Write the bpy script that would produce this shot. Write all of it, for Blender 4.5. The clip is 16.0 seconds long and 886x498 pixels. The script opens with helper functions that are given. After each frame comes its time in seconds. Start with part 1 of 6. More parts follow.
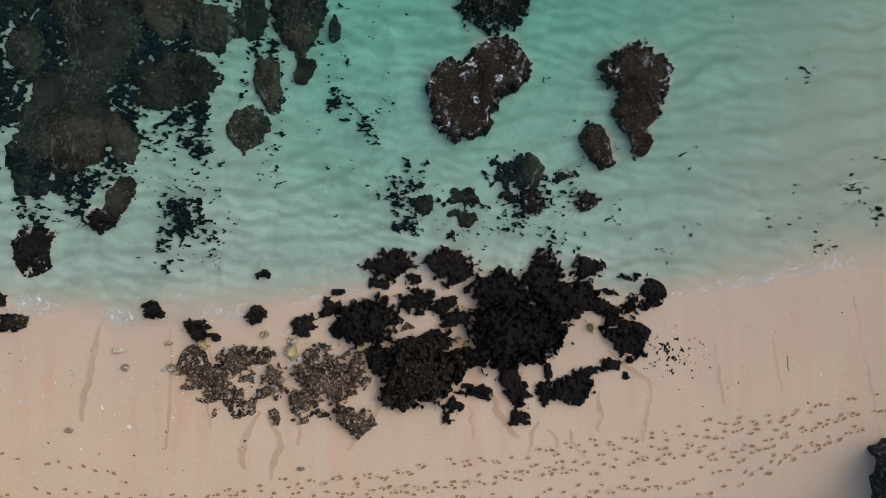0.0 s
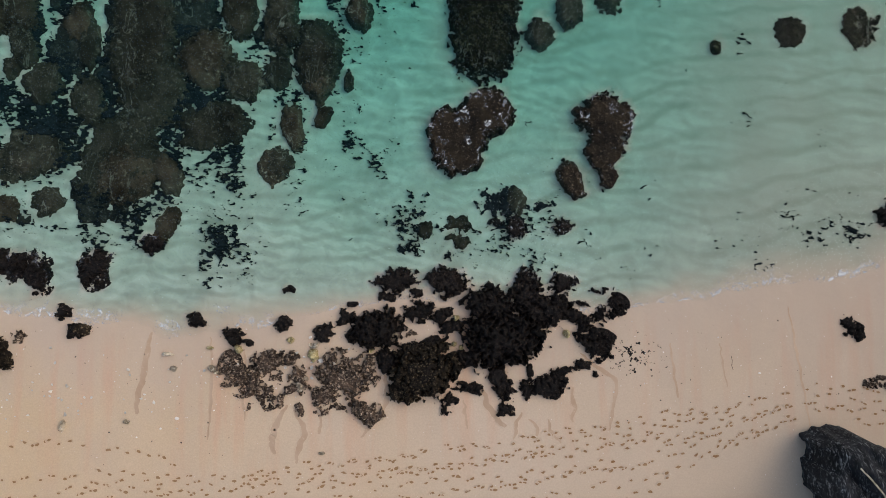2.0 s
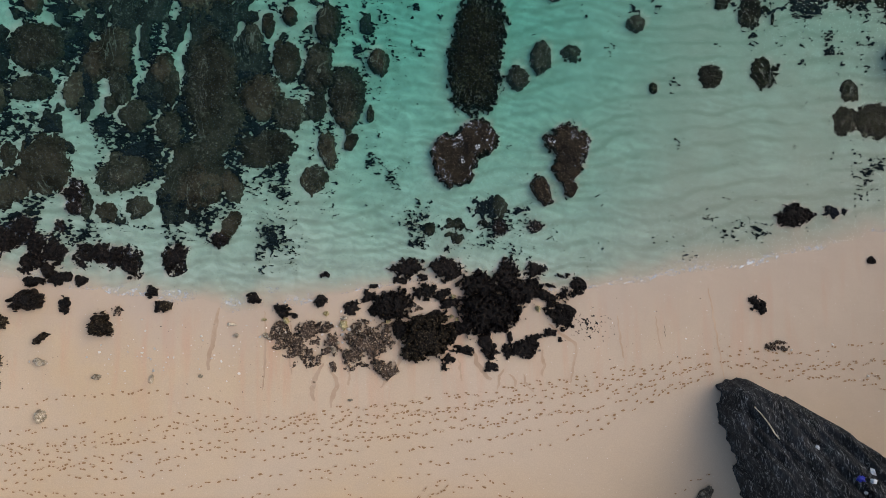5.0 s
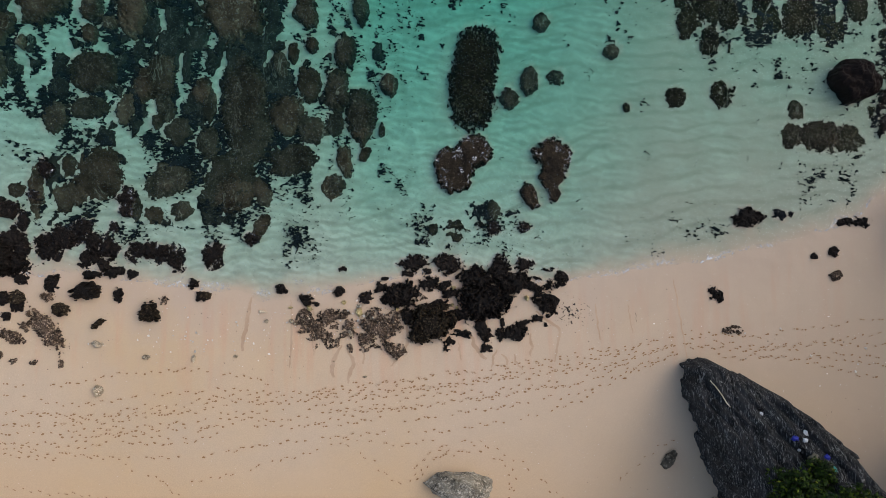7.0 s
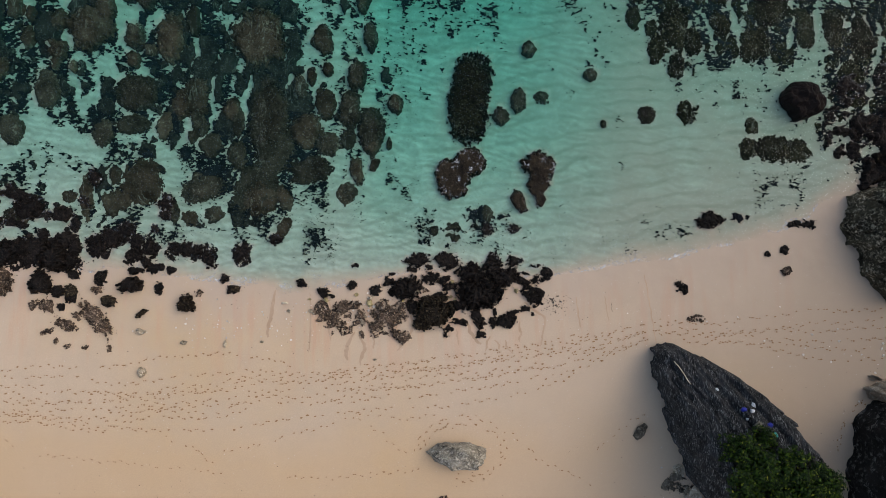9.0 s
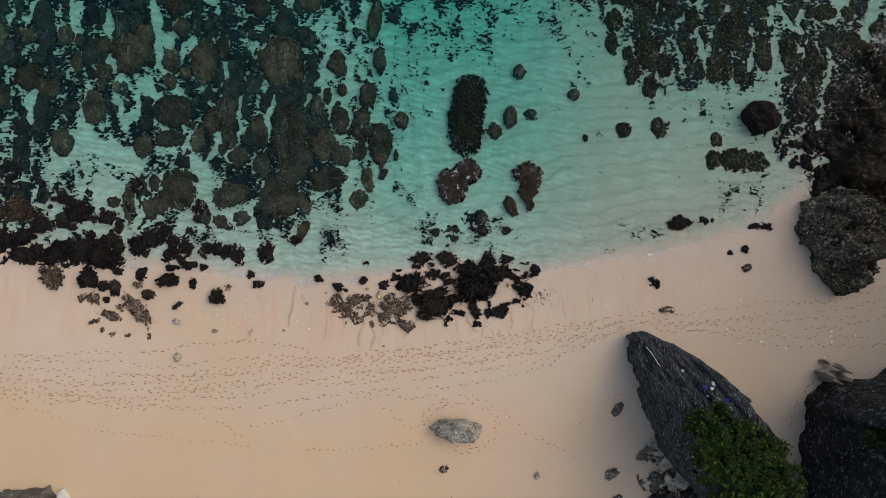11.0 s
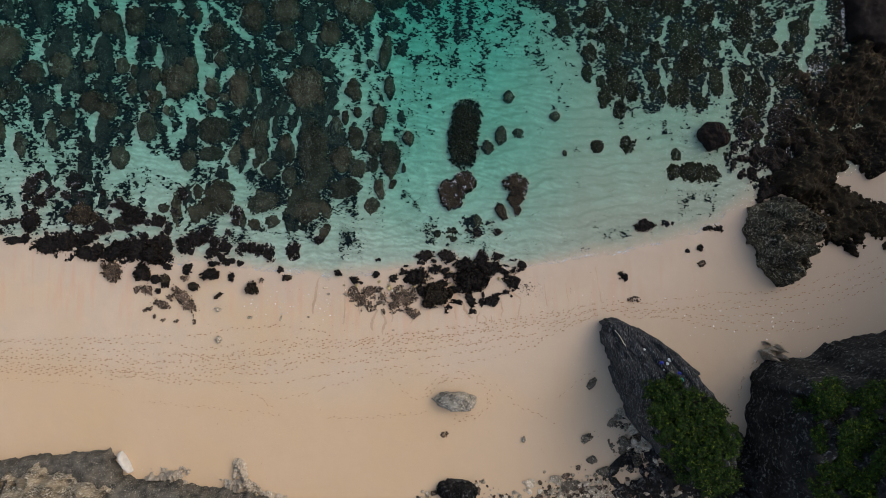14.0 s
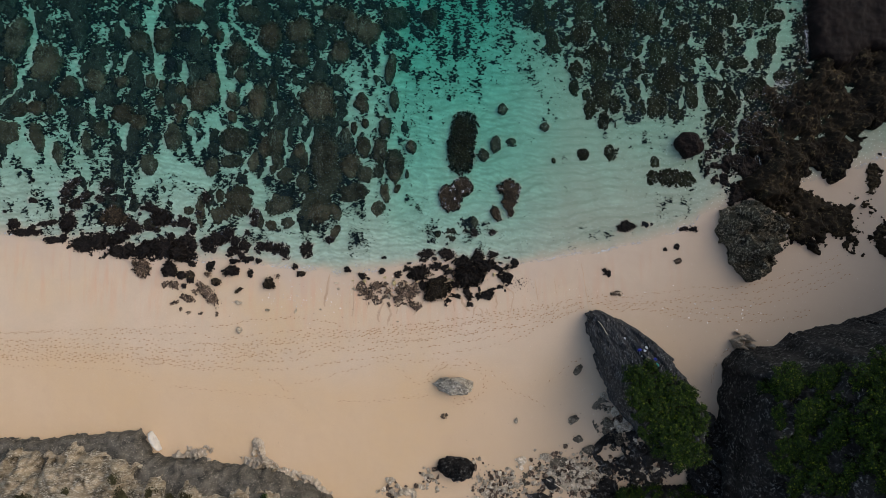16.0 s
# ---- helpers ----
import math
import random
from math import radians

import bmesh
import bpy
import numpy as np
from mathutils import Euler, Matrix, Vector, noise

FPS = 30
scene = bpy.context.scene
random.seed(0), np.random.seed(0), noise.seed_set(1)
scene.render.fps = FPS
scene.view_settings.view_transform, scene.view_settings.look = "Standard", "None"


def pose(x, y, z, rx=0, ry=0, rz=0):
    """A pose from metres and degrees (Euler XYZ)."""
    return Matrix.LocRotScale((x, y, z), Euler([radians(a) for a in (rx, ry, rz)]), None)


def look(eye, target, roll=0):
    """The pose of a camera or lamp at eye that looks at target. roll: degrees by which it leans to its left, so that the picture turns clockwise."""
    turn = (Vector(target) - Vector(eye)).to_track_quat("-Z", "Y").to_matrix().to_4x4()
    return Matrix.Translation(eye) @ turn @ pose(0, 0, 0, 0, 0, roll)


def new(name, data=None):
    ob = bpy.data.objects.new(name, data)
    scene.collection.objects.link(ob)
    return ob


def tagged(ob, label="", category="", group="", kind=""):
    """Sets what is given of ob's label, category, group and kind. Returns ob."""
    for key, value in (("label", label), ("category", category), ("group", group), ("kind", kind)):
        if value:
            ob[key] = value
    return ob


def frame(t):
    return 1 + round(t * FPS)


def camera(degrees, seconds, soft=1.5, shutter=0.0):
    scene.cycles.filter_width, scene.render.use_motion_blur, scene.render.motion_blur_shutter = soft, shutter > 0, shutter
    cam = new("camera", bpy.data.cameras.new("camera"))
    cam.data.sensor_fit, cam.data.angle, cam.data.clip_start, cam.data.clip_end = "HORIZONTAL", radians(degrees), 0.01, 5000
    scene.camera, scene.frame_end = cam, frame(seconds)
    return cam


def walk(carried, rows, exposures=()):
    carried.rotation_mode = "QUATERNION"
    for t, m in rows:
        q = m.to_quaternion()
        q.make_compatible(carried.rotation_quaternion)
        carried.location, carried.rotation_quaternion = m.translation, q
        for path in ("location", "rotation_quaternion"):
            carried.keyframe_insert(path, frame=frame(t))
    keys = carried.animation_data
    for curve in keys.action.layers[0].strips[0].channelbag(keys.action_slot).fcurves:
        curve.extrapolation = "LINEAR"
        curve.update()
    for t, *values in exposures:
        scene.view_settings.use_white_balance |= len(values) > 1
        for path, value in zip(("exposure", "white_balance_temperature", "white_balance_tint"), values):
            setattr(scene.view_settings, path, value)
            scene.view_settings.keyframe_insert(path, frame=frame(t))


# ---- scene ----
cam = camera(65.0, 16.0, soft=0.5)
# seconds, x, y, height, turn about the plumb line: a drone that climbs and looks straight down
ROWS = [
    (0, 0.000, 0.000, 25.843, 0.00),
    (0.5, 0.026, 0.244, 26.981, -0.02),
    (1, 0.074, 0.497, 28.097, -0.06),
    (1.5, 0.094, 0.718, 29.407, -0.10),
    (2, 0.087, 0.819, 30.600, -0.15),
    (2.5, 0.052, 0.809, 32.040, -0.15),
    (3, 0.054, 0.785, 33.499, -0.15),
    (3.5, 0.026, 0.736, 35.184, -0.15),
    (4, 0.067, 0.619, 36.558, -0.15),
    (4.5, 0.093, 0.554, 38.165, -0.15),
    (7, -0.033, 0.355, 46.150, -0.19),
    (7.5, 0.046, 0.313, 47.725, -0.20),
    (8, 0.018, 0.282, 49.342, -0.21),
    (8.5, 0.012, 0.260, 51.103, -0.22),
    (9, -0.027, 0.274, 52.751, -0.23),
    (11.5, -0.094, 0.223, 61.505, -0.25),
    (12, -0.108, 0.224, 63.254, -0.25),
    (12.5, -0.112, 0.132, 64.935, -0.26),
    (13, -0.145, 0.122, 66.716, -0.26),
    (13.5, -0.129, 0.101, 68.628, -0.26),
    (14, -0.147, 0.103, 70.287, -0.27),
    (14.5, -0.140, 0.032, 72.079, -0.27),
    (15, -0.144, 0.053, 73.830, -0.27),
    (15.5, -0.174, 0.049, 75.751, -0.28),
    (16, -0.136, -0.034, 77.291, -0.28),
]
walk(cam, [(t, pose(x, y, z, 0, 0, turn)) for t, x, y, z, turn in ROWS], exposures=[(0.0, 0.0), (16.0, 0.0)])

# ---- sky and sun: a bright overcast day ----
world = bpy.data.worlds.new("overcast_sky")
scene.world = world
world.use_nodes = True
wn = world.node_tree.nodes
sky = wn.new("ShaderNodeTexSky")
sky.sky_type, sky.sun_disc = "NISHITA", False
sky.sun_elevation, sky.sun_rotation = radians(50), radians(75)
sky.air_density, sky.dust_density = 1.2, 3.0
world.node_tree.links.new(sky.outputs[0], wn["Background"].inputs[0])
wn["Background"].inputs[1].default_value = 0.178
sun = new("sun", bpy.data.lights.new("sun", "SUN"))
sun.data.energy, sun.data.angle, sun.data.color = 0.86, radians(70), (1.0, 0.94, 0.87)
sun.matrix_world = look((56, 15, 70), (0, 0, 0))


# ---- noise on arrays ----
def lattice(ix, iy, seed):
    n = (ix.astype(np.int64) * 374761393 + iy.astype(np.int64) * 668265263 + seed * 982451653) & 0xFFFFFFFF
    n = ((n ^ (n >> 13)) * 1274126177) & 0xFFFFFFFF
    return ((n ^ (n >> 16)) & 0xFFFFFF) / float(0xFFFFFF) * 2 - 1


def vnoise(x, y, seed):
    x, y = np.asarray(x, float), np.asarray(y, float)
    ix, iy = np.floor(x), np.floor(y)
    fx, fy = x - ix, y - iy
    fx, fy = fx * fx * (3 - 2 * fx), fy * fy * (3 - 2 * fy)
    a, b = lattice(ix, iy, seed), lattice(ix + 1, iy, seed)
    c, d = lattice(ix, iy + 1, seed), lattice(ix + 1, iy + 1, seed)
    return (a * (1 - fx) + b * fx) * (1 - fy) + (c * (1 - fx) + d * fx) * fy


def fbm(x, y, seed, octaves=4, gain=0.5):
    total, amp, norm = 0.0, 1.0, 0.0
    for k in range(octaves):
        c, s = math.cos(0.6 * k), math.sin(0.6 * k)
        total = total + amp * vnoise((c * x - s * y) * 2.03 ** k, (s * x + c * y) * 2.03 ** k, seed + 17 * k)
        norm += amp
        amp *= gain
    return total / norm * 1.6


def smooth(a, b, x):
    t = np.clip((np.asarray(x, float) - a) / (b - a), 0, 1)
    return t * t * (3 - 2 * t)


# ---- the lie of the land ----
def shore(x):
    """The waterline's y at x."""
    return np.interp(x, [-200, -49, -41, -30, -20, -16, -12, -8, -3, 0, 8, 11, 16, 21, 27, 30, 36, 45, 60, 200],
                     [6, 1.9, 0.4, -0.7, -1.7, -2.2, -2.8, -2.3, -1.7, -1.5, -1.9, -1.5, -0.6, 0.5, 2.0, 4.2, 6.0, 8.5, 14, 60])


def ground(x, y):
    """The height of sand and seabed."""
    x, y = np.asarray(x, float), np.asarray(y, float)
    d = shore(x) + 0.25 * fbm(x / 4.0, y / 4.0, 5, 3) - y
    up = 0.075 * np.clip(d, 0, 14) + 0.035 * np.clip(d - 14, 0, 60)
    down = -0.06 * np.clip(-d, 0, 2) - 0.065 * np.clip(-d, 0, 12) - 0.045 * np.clip(-d - 12, 0, 60)
    down = down * (1 - 0.38 * smooth(-3.5, -9.0, x) - 0.5 * smooth(3, 16, x))
    under = smooth(0.5, 4, -d) * smooth(30, 18, np.abs(y))
    ripple = 0.03 * np.sin((y + 0.10 * x + 0.8 * vnoise(x / 3.1, y / 3.1, 8)) * 2 * math.pi / 0.85)
    return up + down + under * ripple * (0.6 + 0.6 * vnoise(x / 6, y / 6, 9)) + 0.03 * fbm(x / 1.7, y / 1.7, 3, 3)


# ---- mesh helpers ----
def mesh_object(name, verts, faces, material, smooth_faces=True):
    me = bpy.data.meshes.new(name)
    me.from_pydata(verts, [], faces)
    if smooth_faces:
        me.polygons.foreach_set("use_smooth", np.ones(len(me.polygons), bool))
    me.materials.append(material)
    me.update()
    return new(name, me)


def grid_mesh(name, X, Y, Z, keep, material, m=None):
    """A mesh from a height grid; only quads for which keep is true. Where m is given, the outer corners are drawn in to its zero line."""
    if m is not None:
        gi, gj = np.gradient(m)
        k = np.where(m < 0, -m, 0) / (gi * gi + gj * gj + 1e-9)
        di, dj = np.clip(k * gi, -0.9, 0.9), np.clip(k * gj, -0.9, 0.9)
        X, Y = X + dj * (X[0, 1] - X[0, 0]) + di * (X[1, 0] - X[0, 0]), Y + dj * (Y[0, 1] - Y[0, 0]) + di * (Y[1, 0] - Y[0, 0])
    ny, nx = X.shape
    idx = np.arange(nx * ny).reshape(ny, nx)
    q = np.stack([idx[:-1, :-1], idx[:-1, 1:], idx[1:, 1:], idx[1:, :-1]], -1)[keep].reshape(-1, 4)
    used = np.zeros(nx * ny, bool)
    used[q.ravel()] = True
    remap = np.cumsum(used) - 1
    v = np.stack([X.ravel(), Y.ravel(), Z.ravel()], -1)[used]
    return quad_mesh(name, v, remap[q], material, True)


def quad_mesh(name, v, q, material, rounded):
    """An object from arrays of corners and quads."""
    me = bpy.data.meshes.new(name)
    me.vertices.add(len(v))
    me.vertices.foreach_set("co", np.ascontiguousarray(v, np.float32).ravel())
    me.loops.add(q.size)
    me.loops.foreach_set("vertex_index", q.ravel().astype(np.int32))
    me.polygons.add(len(q))
    me.polygons.foreach_set("loop_start", np.arange(0, q.size, 4, dtype=np.int32))
    me.polygons.foreach_set("use_smooth", np.full(len(q), rounded))
    me.materials.append(material)
    me.update(calc_edges=True)
    return new(name, me)


def quads_of(inside):
    return inside[:-1, :-1] | inside[:-1, 1:] | inside[1:, 1:] | inside[1:, :-1]


# ---- materials ----
def material(name):
    m = bpy.data.materials.new(name)
    m.use_nodes = True
    nt = m.node_tree
    return m, nt, nt.nodes["Principled BSDF"]


def node(nt, kind, inputs=None, **props):
    n = nt.nodes.new(kind)
    for k, v in props.items():
        setattr(n, k, v)
    for k, v in (inputs or {}).items():
        if isinstance(v, bpy.types.NodeSocket):
            nt.links.new(v, n.inputs[k])
        else:
            n.inputs[k].default_value = v
    return n


def noise_node(nt, scale, detail=6.0, rough=0.6, vector=None, distortion=0.0):
    n = node(nt, "ShaderNodeTexNoise", {"Scale": scale, "Detail": detail, "Roughness": rough, "Distortion": distortion})
    if vector is not None:
        nt.links.new(vector, n.inputs["Vector"])
    return n.outputs["Fac"]


def ramp(nt, fac, stops):
    n = node(nt, "ShaderNodeValToRGB", {"Fac": fac})
    e = n.color_ramp.elements
    while len(e) < len(stops):
        e.new(0.5)
    for el, (p, c) in zip(e, stops):
        el.position = p
        el.color = (*c, 1) if isinstance(c, tuple) else (c, c, c, 1)
    return n.outputs["Color"]


def mix(nt, fac, a, b, blend="MIX"):
    n = node(nt, "ShaderNodeMix", data_type="RGBA", blend_type=blend)
    for i, v in ((0, fac), (6, a), (7, b)):
        if isinstance(v, bpy.types.NodeSocket):
            nt.links.new(v, n.inputs[i])
        else:
            n.inputs[i].default_value = (*v, 1) if isinstance(v, tuple) else v
    return n.outputs[2]


def math_node(nt, op, a, b=0.0):
    n = node(nt, "ShaderNodeMath", operation=op)
    for i, v in ((0, a), (1, b)):
        if isinstance(v, bpy.types.NodeSocket):
            nt.links.new(v, n.inputs[i])
        else:
            n.inputs[i].default_value = v
    return n.outputs[0]


def bump(nt, bsdf, height, strength=0.5, distance=0.05):
    b = node(nt, "ShaderNodeBump", {"Strength": strength, "Distance": distance, "Height": height})
    nt.links.new(b.outputs["Normal"], bsdf.inputs["Normal"])


def position(nt):
    return node(nt, "ShaderNodeNewGeometry").outputs["Position"]


def scaled(nt, vec, s, rot=0.0):
    return node(nt, "ShaderNodeMapping", {"Vector": vec, "Scale": s, "Rotation": (0, 0, radians(rot))}).outputs[0]


def sand_material():
    m, nt, b = material("beach_sand")
    p = position(nt)
    z = node(nt, "ShaderNodeSeparateXYZ", {"Vector": p}).outputs["Z"]
    dry = mix(nt, ramp(nt, noise_node(nt, 0.07, 3, 0.5, p), [(0.35, 0.0), (0.65, 1.0)]), (0.54, 0.39, 0.24), (0.56, 0.43, 0.31))
    dry = mix(nt, ramp(nt, noise_node(nt, 0.5, 6, 0.65, p), [(0.4, 0.0), (0.75, 0.8)]), dry, (0.50, 0.385, 0.27))
    dry = mix(nt, ramp(nt, z, [(0.75, 0.0), (1.3, 0.5)]), dry, (0.56, 0.375, 0.205))
    wash = ramp(nt, noise_node(nt, 0.55, 5, 0.6, scaled(nt, p, (2.2, 0.22, 1))), [(0.50, 0.0), (0.68, 1.0)])
    swept = ramp(nt, z, [(0.0, 0.0), (0.10, 0.75), (0.42, 0.5), (0.62, 0.0)])
    dry = mix(nt, math_node(nt, "MULTIPLY", wash, swept), dry, (0.56, 0.335, 0.215))
    grain = ramp(nt, noise_node(nt, 14.0, 4, 0.7, p), [(0.3, 0.91), (0.7, 1.06)])
    dry = mix(nt, 1.0, dry, grain, "MULTIPLY")
    edge = math_node(nt, "ADD", z, math_node(nt, "MULTIPLY", math_node(nt, "SUBTRACT", noise_node(nt, 0.3, 5, 0.6, scaled(nt, p, (1.6, 0.5, 1))), 0.5), 0.45))
    # wet band along the waterline; its grey includes a painted sky reflection
    wet = ramp(nt, edge, [(0.0, 1.0), (0.30, 0.0)])
    col = mix(nt, math_node(nt, "MULTIPLY", wet, 0.6), dry, (0.46, 0.355, 0.275))
    # sand painted darker and greyer eastward, standing in for the cliff's shade
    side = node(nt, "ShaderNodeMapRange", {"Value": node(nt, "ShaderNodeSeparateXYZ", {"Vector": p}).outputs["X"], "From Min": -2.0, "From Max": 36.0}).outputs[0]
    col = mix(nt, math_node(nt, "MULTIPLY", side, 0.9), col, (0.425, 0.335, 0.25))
    # white coral sand under the sea; dark silty ripple troughs also paint their shading
    silt_shade = node(nt, "ShaderNodeTexWave", {"Vector": scaled(nt, p, (1, 1, 1), -6), "Scale": 0.28, "Distortion": 11.0, "Detail": 3.0, "Detail Scale": 0.45}, bands_direction="Y")
    band = ramp(nt, silt_shade.outputs["Fac"], [(0.0, 1.0), (0.30, 0.0)])
    band = math_node(nt, "MULTIPLY", band, ramp(nt, noise_node(nt, 0.22, 3, 0.5, p), [(0.35, 0.1), (0.6, 0.4)]))
    # light and dark blotches put caustic light into the bed colour
    bed = mix(nt, ramp(nt, noise_node(nt, 0.9, 4, 0.6, p, 0.6), [(0.35, 0.0), (0.68, 1.0)]), (0.44, 0.40, 0.32), (0.55, 0.505, 0.415))
    bed = mix(nt, ramp(nt, noise_node(nt, 0.09, 2, 0.5, p), [(0.4, 0.0), (0.65, 0.5)]), bed, (0.44, 0.40, 0.31))
    east = node(nt, "ShaderNodeMapRange", {"Value": node(nt, "ShaderNodeSeparateXYZ", {"Vector": p}).outputs["X"], "From Min": 3.0, "From Max": 14.0}).outputs[0]
    drift = math_node(nt, "MULTIPLY", east, ramp(nt, noise_node(nt, 0.25, 4, 0.6, p), [(0.2, 0.4), (0.6, 1.0)]))
    # second scale of painted caustic mottling
    bed = mix(nt, 1.0, bed, ramp(nt, noise_node(nt, 1.1, 4, 0.6, p, 0.8), [(0.34, 0.84), (0.66, 1.10)]), "MULTIPLY")
    comb = node(nt, "ShaderNodeTexWave", {"Vector": scaled(nt, p, (1, 1, 1), 12), "Scale": 0.62, "Distortion": 9.0, "Detail": 4.0, "Detail Scale": 0.8}, bands_direction="Y").outputs["Fac"]
    bed = mix(nt, ramp(nt, noise_node(nt, 0.3, 3, 0.5, p), [(0.38, 0.1), (0.6, 0.8)]), bed, mix(nt, 1.0, bed, ramp(nt, comb, [(0.15, 0.86), (0.8, 1.10)]), "MULTIPLY"))
    bed = mix(nt, math_node(nt, "MULTIPLY", drift, 0.8), bed, (0.40, 0.32, 0.25))
    bed = mix(nt, band, bed, (0.24, 0.22, 0.16))
    col = mix(nt, ramp(nt, math_node(nt, "MULTIPLY", z, -1.0), [(0.01, 0.0), (0.12, 1.0)]), col, bed)
    # pale bits of shell and coral
    flecks = ramp(nt, noise_node(nt, 9.0, 2, 0.5, p), [(0.735, 0.0), (0.76, 1.0)])
    col = mix(nt, math_node(nt, "MULTIPLY", flecks, 0.6), col, (0.75, 0.70, 0.62))
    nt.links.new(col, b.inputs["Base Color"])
    b.inputs["Roughness"].default_value = 0.9
    b.inputs["Specular IOR Level"].default_value = 0.15
    bump(nt, b, noise_node(nt, 2.0, 8, 0.6, p), 0.22, 0.06)
    return m


def rock_material(name, dark, mid, light, light_at=0.6, scale=1.0, rough=0.75, stretch=(1, 1, 1), turn=0.0, depth=0.12, gloss=0.12, bare=0.25, tones=(0.72, 1.25)):
    m, nt, b = material(name)
    p = scaled(nt, position(nt), stretch, turn) if stretch != (1, 1, 1) else position(nt)
    big = noise_node(nt, 0.9 * scale, 8, 0.65, p)
    fine = noise_node(nt, 7.0 * scale, 6, 0.7, p, 0.4)
    col = ramp(nt, big, [(0.35, dark), (0.65, mid)])
    patches = ramp(nt, noise_node(nt, 2.0 * scale, 5, 0.6, p), [(0.36, bare), (0.60, 1.0)])
    col = mix(nt, math_node(nt, "MULTIPLY", ramp(nt, fine, [(light_at, 0.0), (light_at + 0.14, 1.0)]), patches), col, light)
    tone = ramp(nt, node(nt, "ShaderNodeObjectInfo").outputs["Random"], [(0.0, tones[0]), (1.0, tones[1])])
    nt.links.new(mix(nt, 1.0, col, tone, "MULTIPLY"), b.inputs["Base Color"])
    b.inputs["Roughness"].default_value = rough
    b.inputs["Specular IOR Level"].default_value = gloss
    bump(nt, b, mix(nt, 0.5, fine, noise_node(nt, 2.2 * scale, 10, 0.7, p)), 0.9, depth)
    return m


def coral_material(name, dark, mid, light):
    """Living reef: soft brown patches, peppered with pale polyps and crumbs of sand."""
    m, nt, b = material(name)
    p = position(nt)
    col = ramp(nt, noise_node(nt, 0.8, 6, 0.6, p), [(0.34, dark), (0.64, mid)])
    crumbs = ramp(nt, noise_node(nt, 5.5, 9, 0.82, p, 0.3), [(0.54, 0.0), (0.62, 1.0)])
    drifts = ramp(nt, noise_node(nt, 1.1, 5, 0.65, p, 0.5), [(0.42, 0.05), (0.62, 1.0)])
    col = mix(nt, math_node(nt, "MULTIPLY", crumbs, drifts), col, light)
    dust = ramp(nt, noise_node(nt, 2.6, 7, 0.7, p, 0.6), [(0.56, 0.0), (0.72, 0.6)])
    col = mix(nt, dust, col, tuple(0.55 * c for c in light))
    vein = math_node(nt, "ABSOLUTE", math_node(nt, "SUBTRACT", noise_node(nt, 0.75, 4, 0.55, scaled(nt, p, (1.3, 0.6, 1)), 0.9), 0.5))
    vein = math_node(nt, "MULTIPLY", ramp(nt, vein, [(0.0, 1.0), (0.016, 0.0)]), ramp(nt, noise_node(nt, 0.6, 4, 0.6, p), [(0.49, 0.0), (0.62, 0.5)]))
    col = mix(nt, vein, col, (0.36, 0.33, 0.26))
    tone = ramp(nt, node(nt, "ShaderNodeObjectInfo").outputs["Random"], [(0.0, 0.65), (1.0, 1.3)])
    nt.links.new(mix(nt, 1.0, col, tone, "MULTIPLY"), b.inputs["Base Color"])
    b.inputs["Roughness"].default_value = 0.95
    b.inputs["Specular IOR Level"].default_value = 0.05
    bump(nt, b, mix(nt, 0.5, noise_node(nt, 9.0, 5, 0.7, p), noise_node(nt, 1.8, 8, 0.7, p)), 0.9, 0.25)
    return m


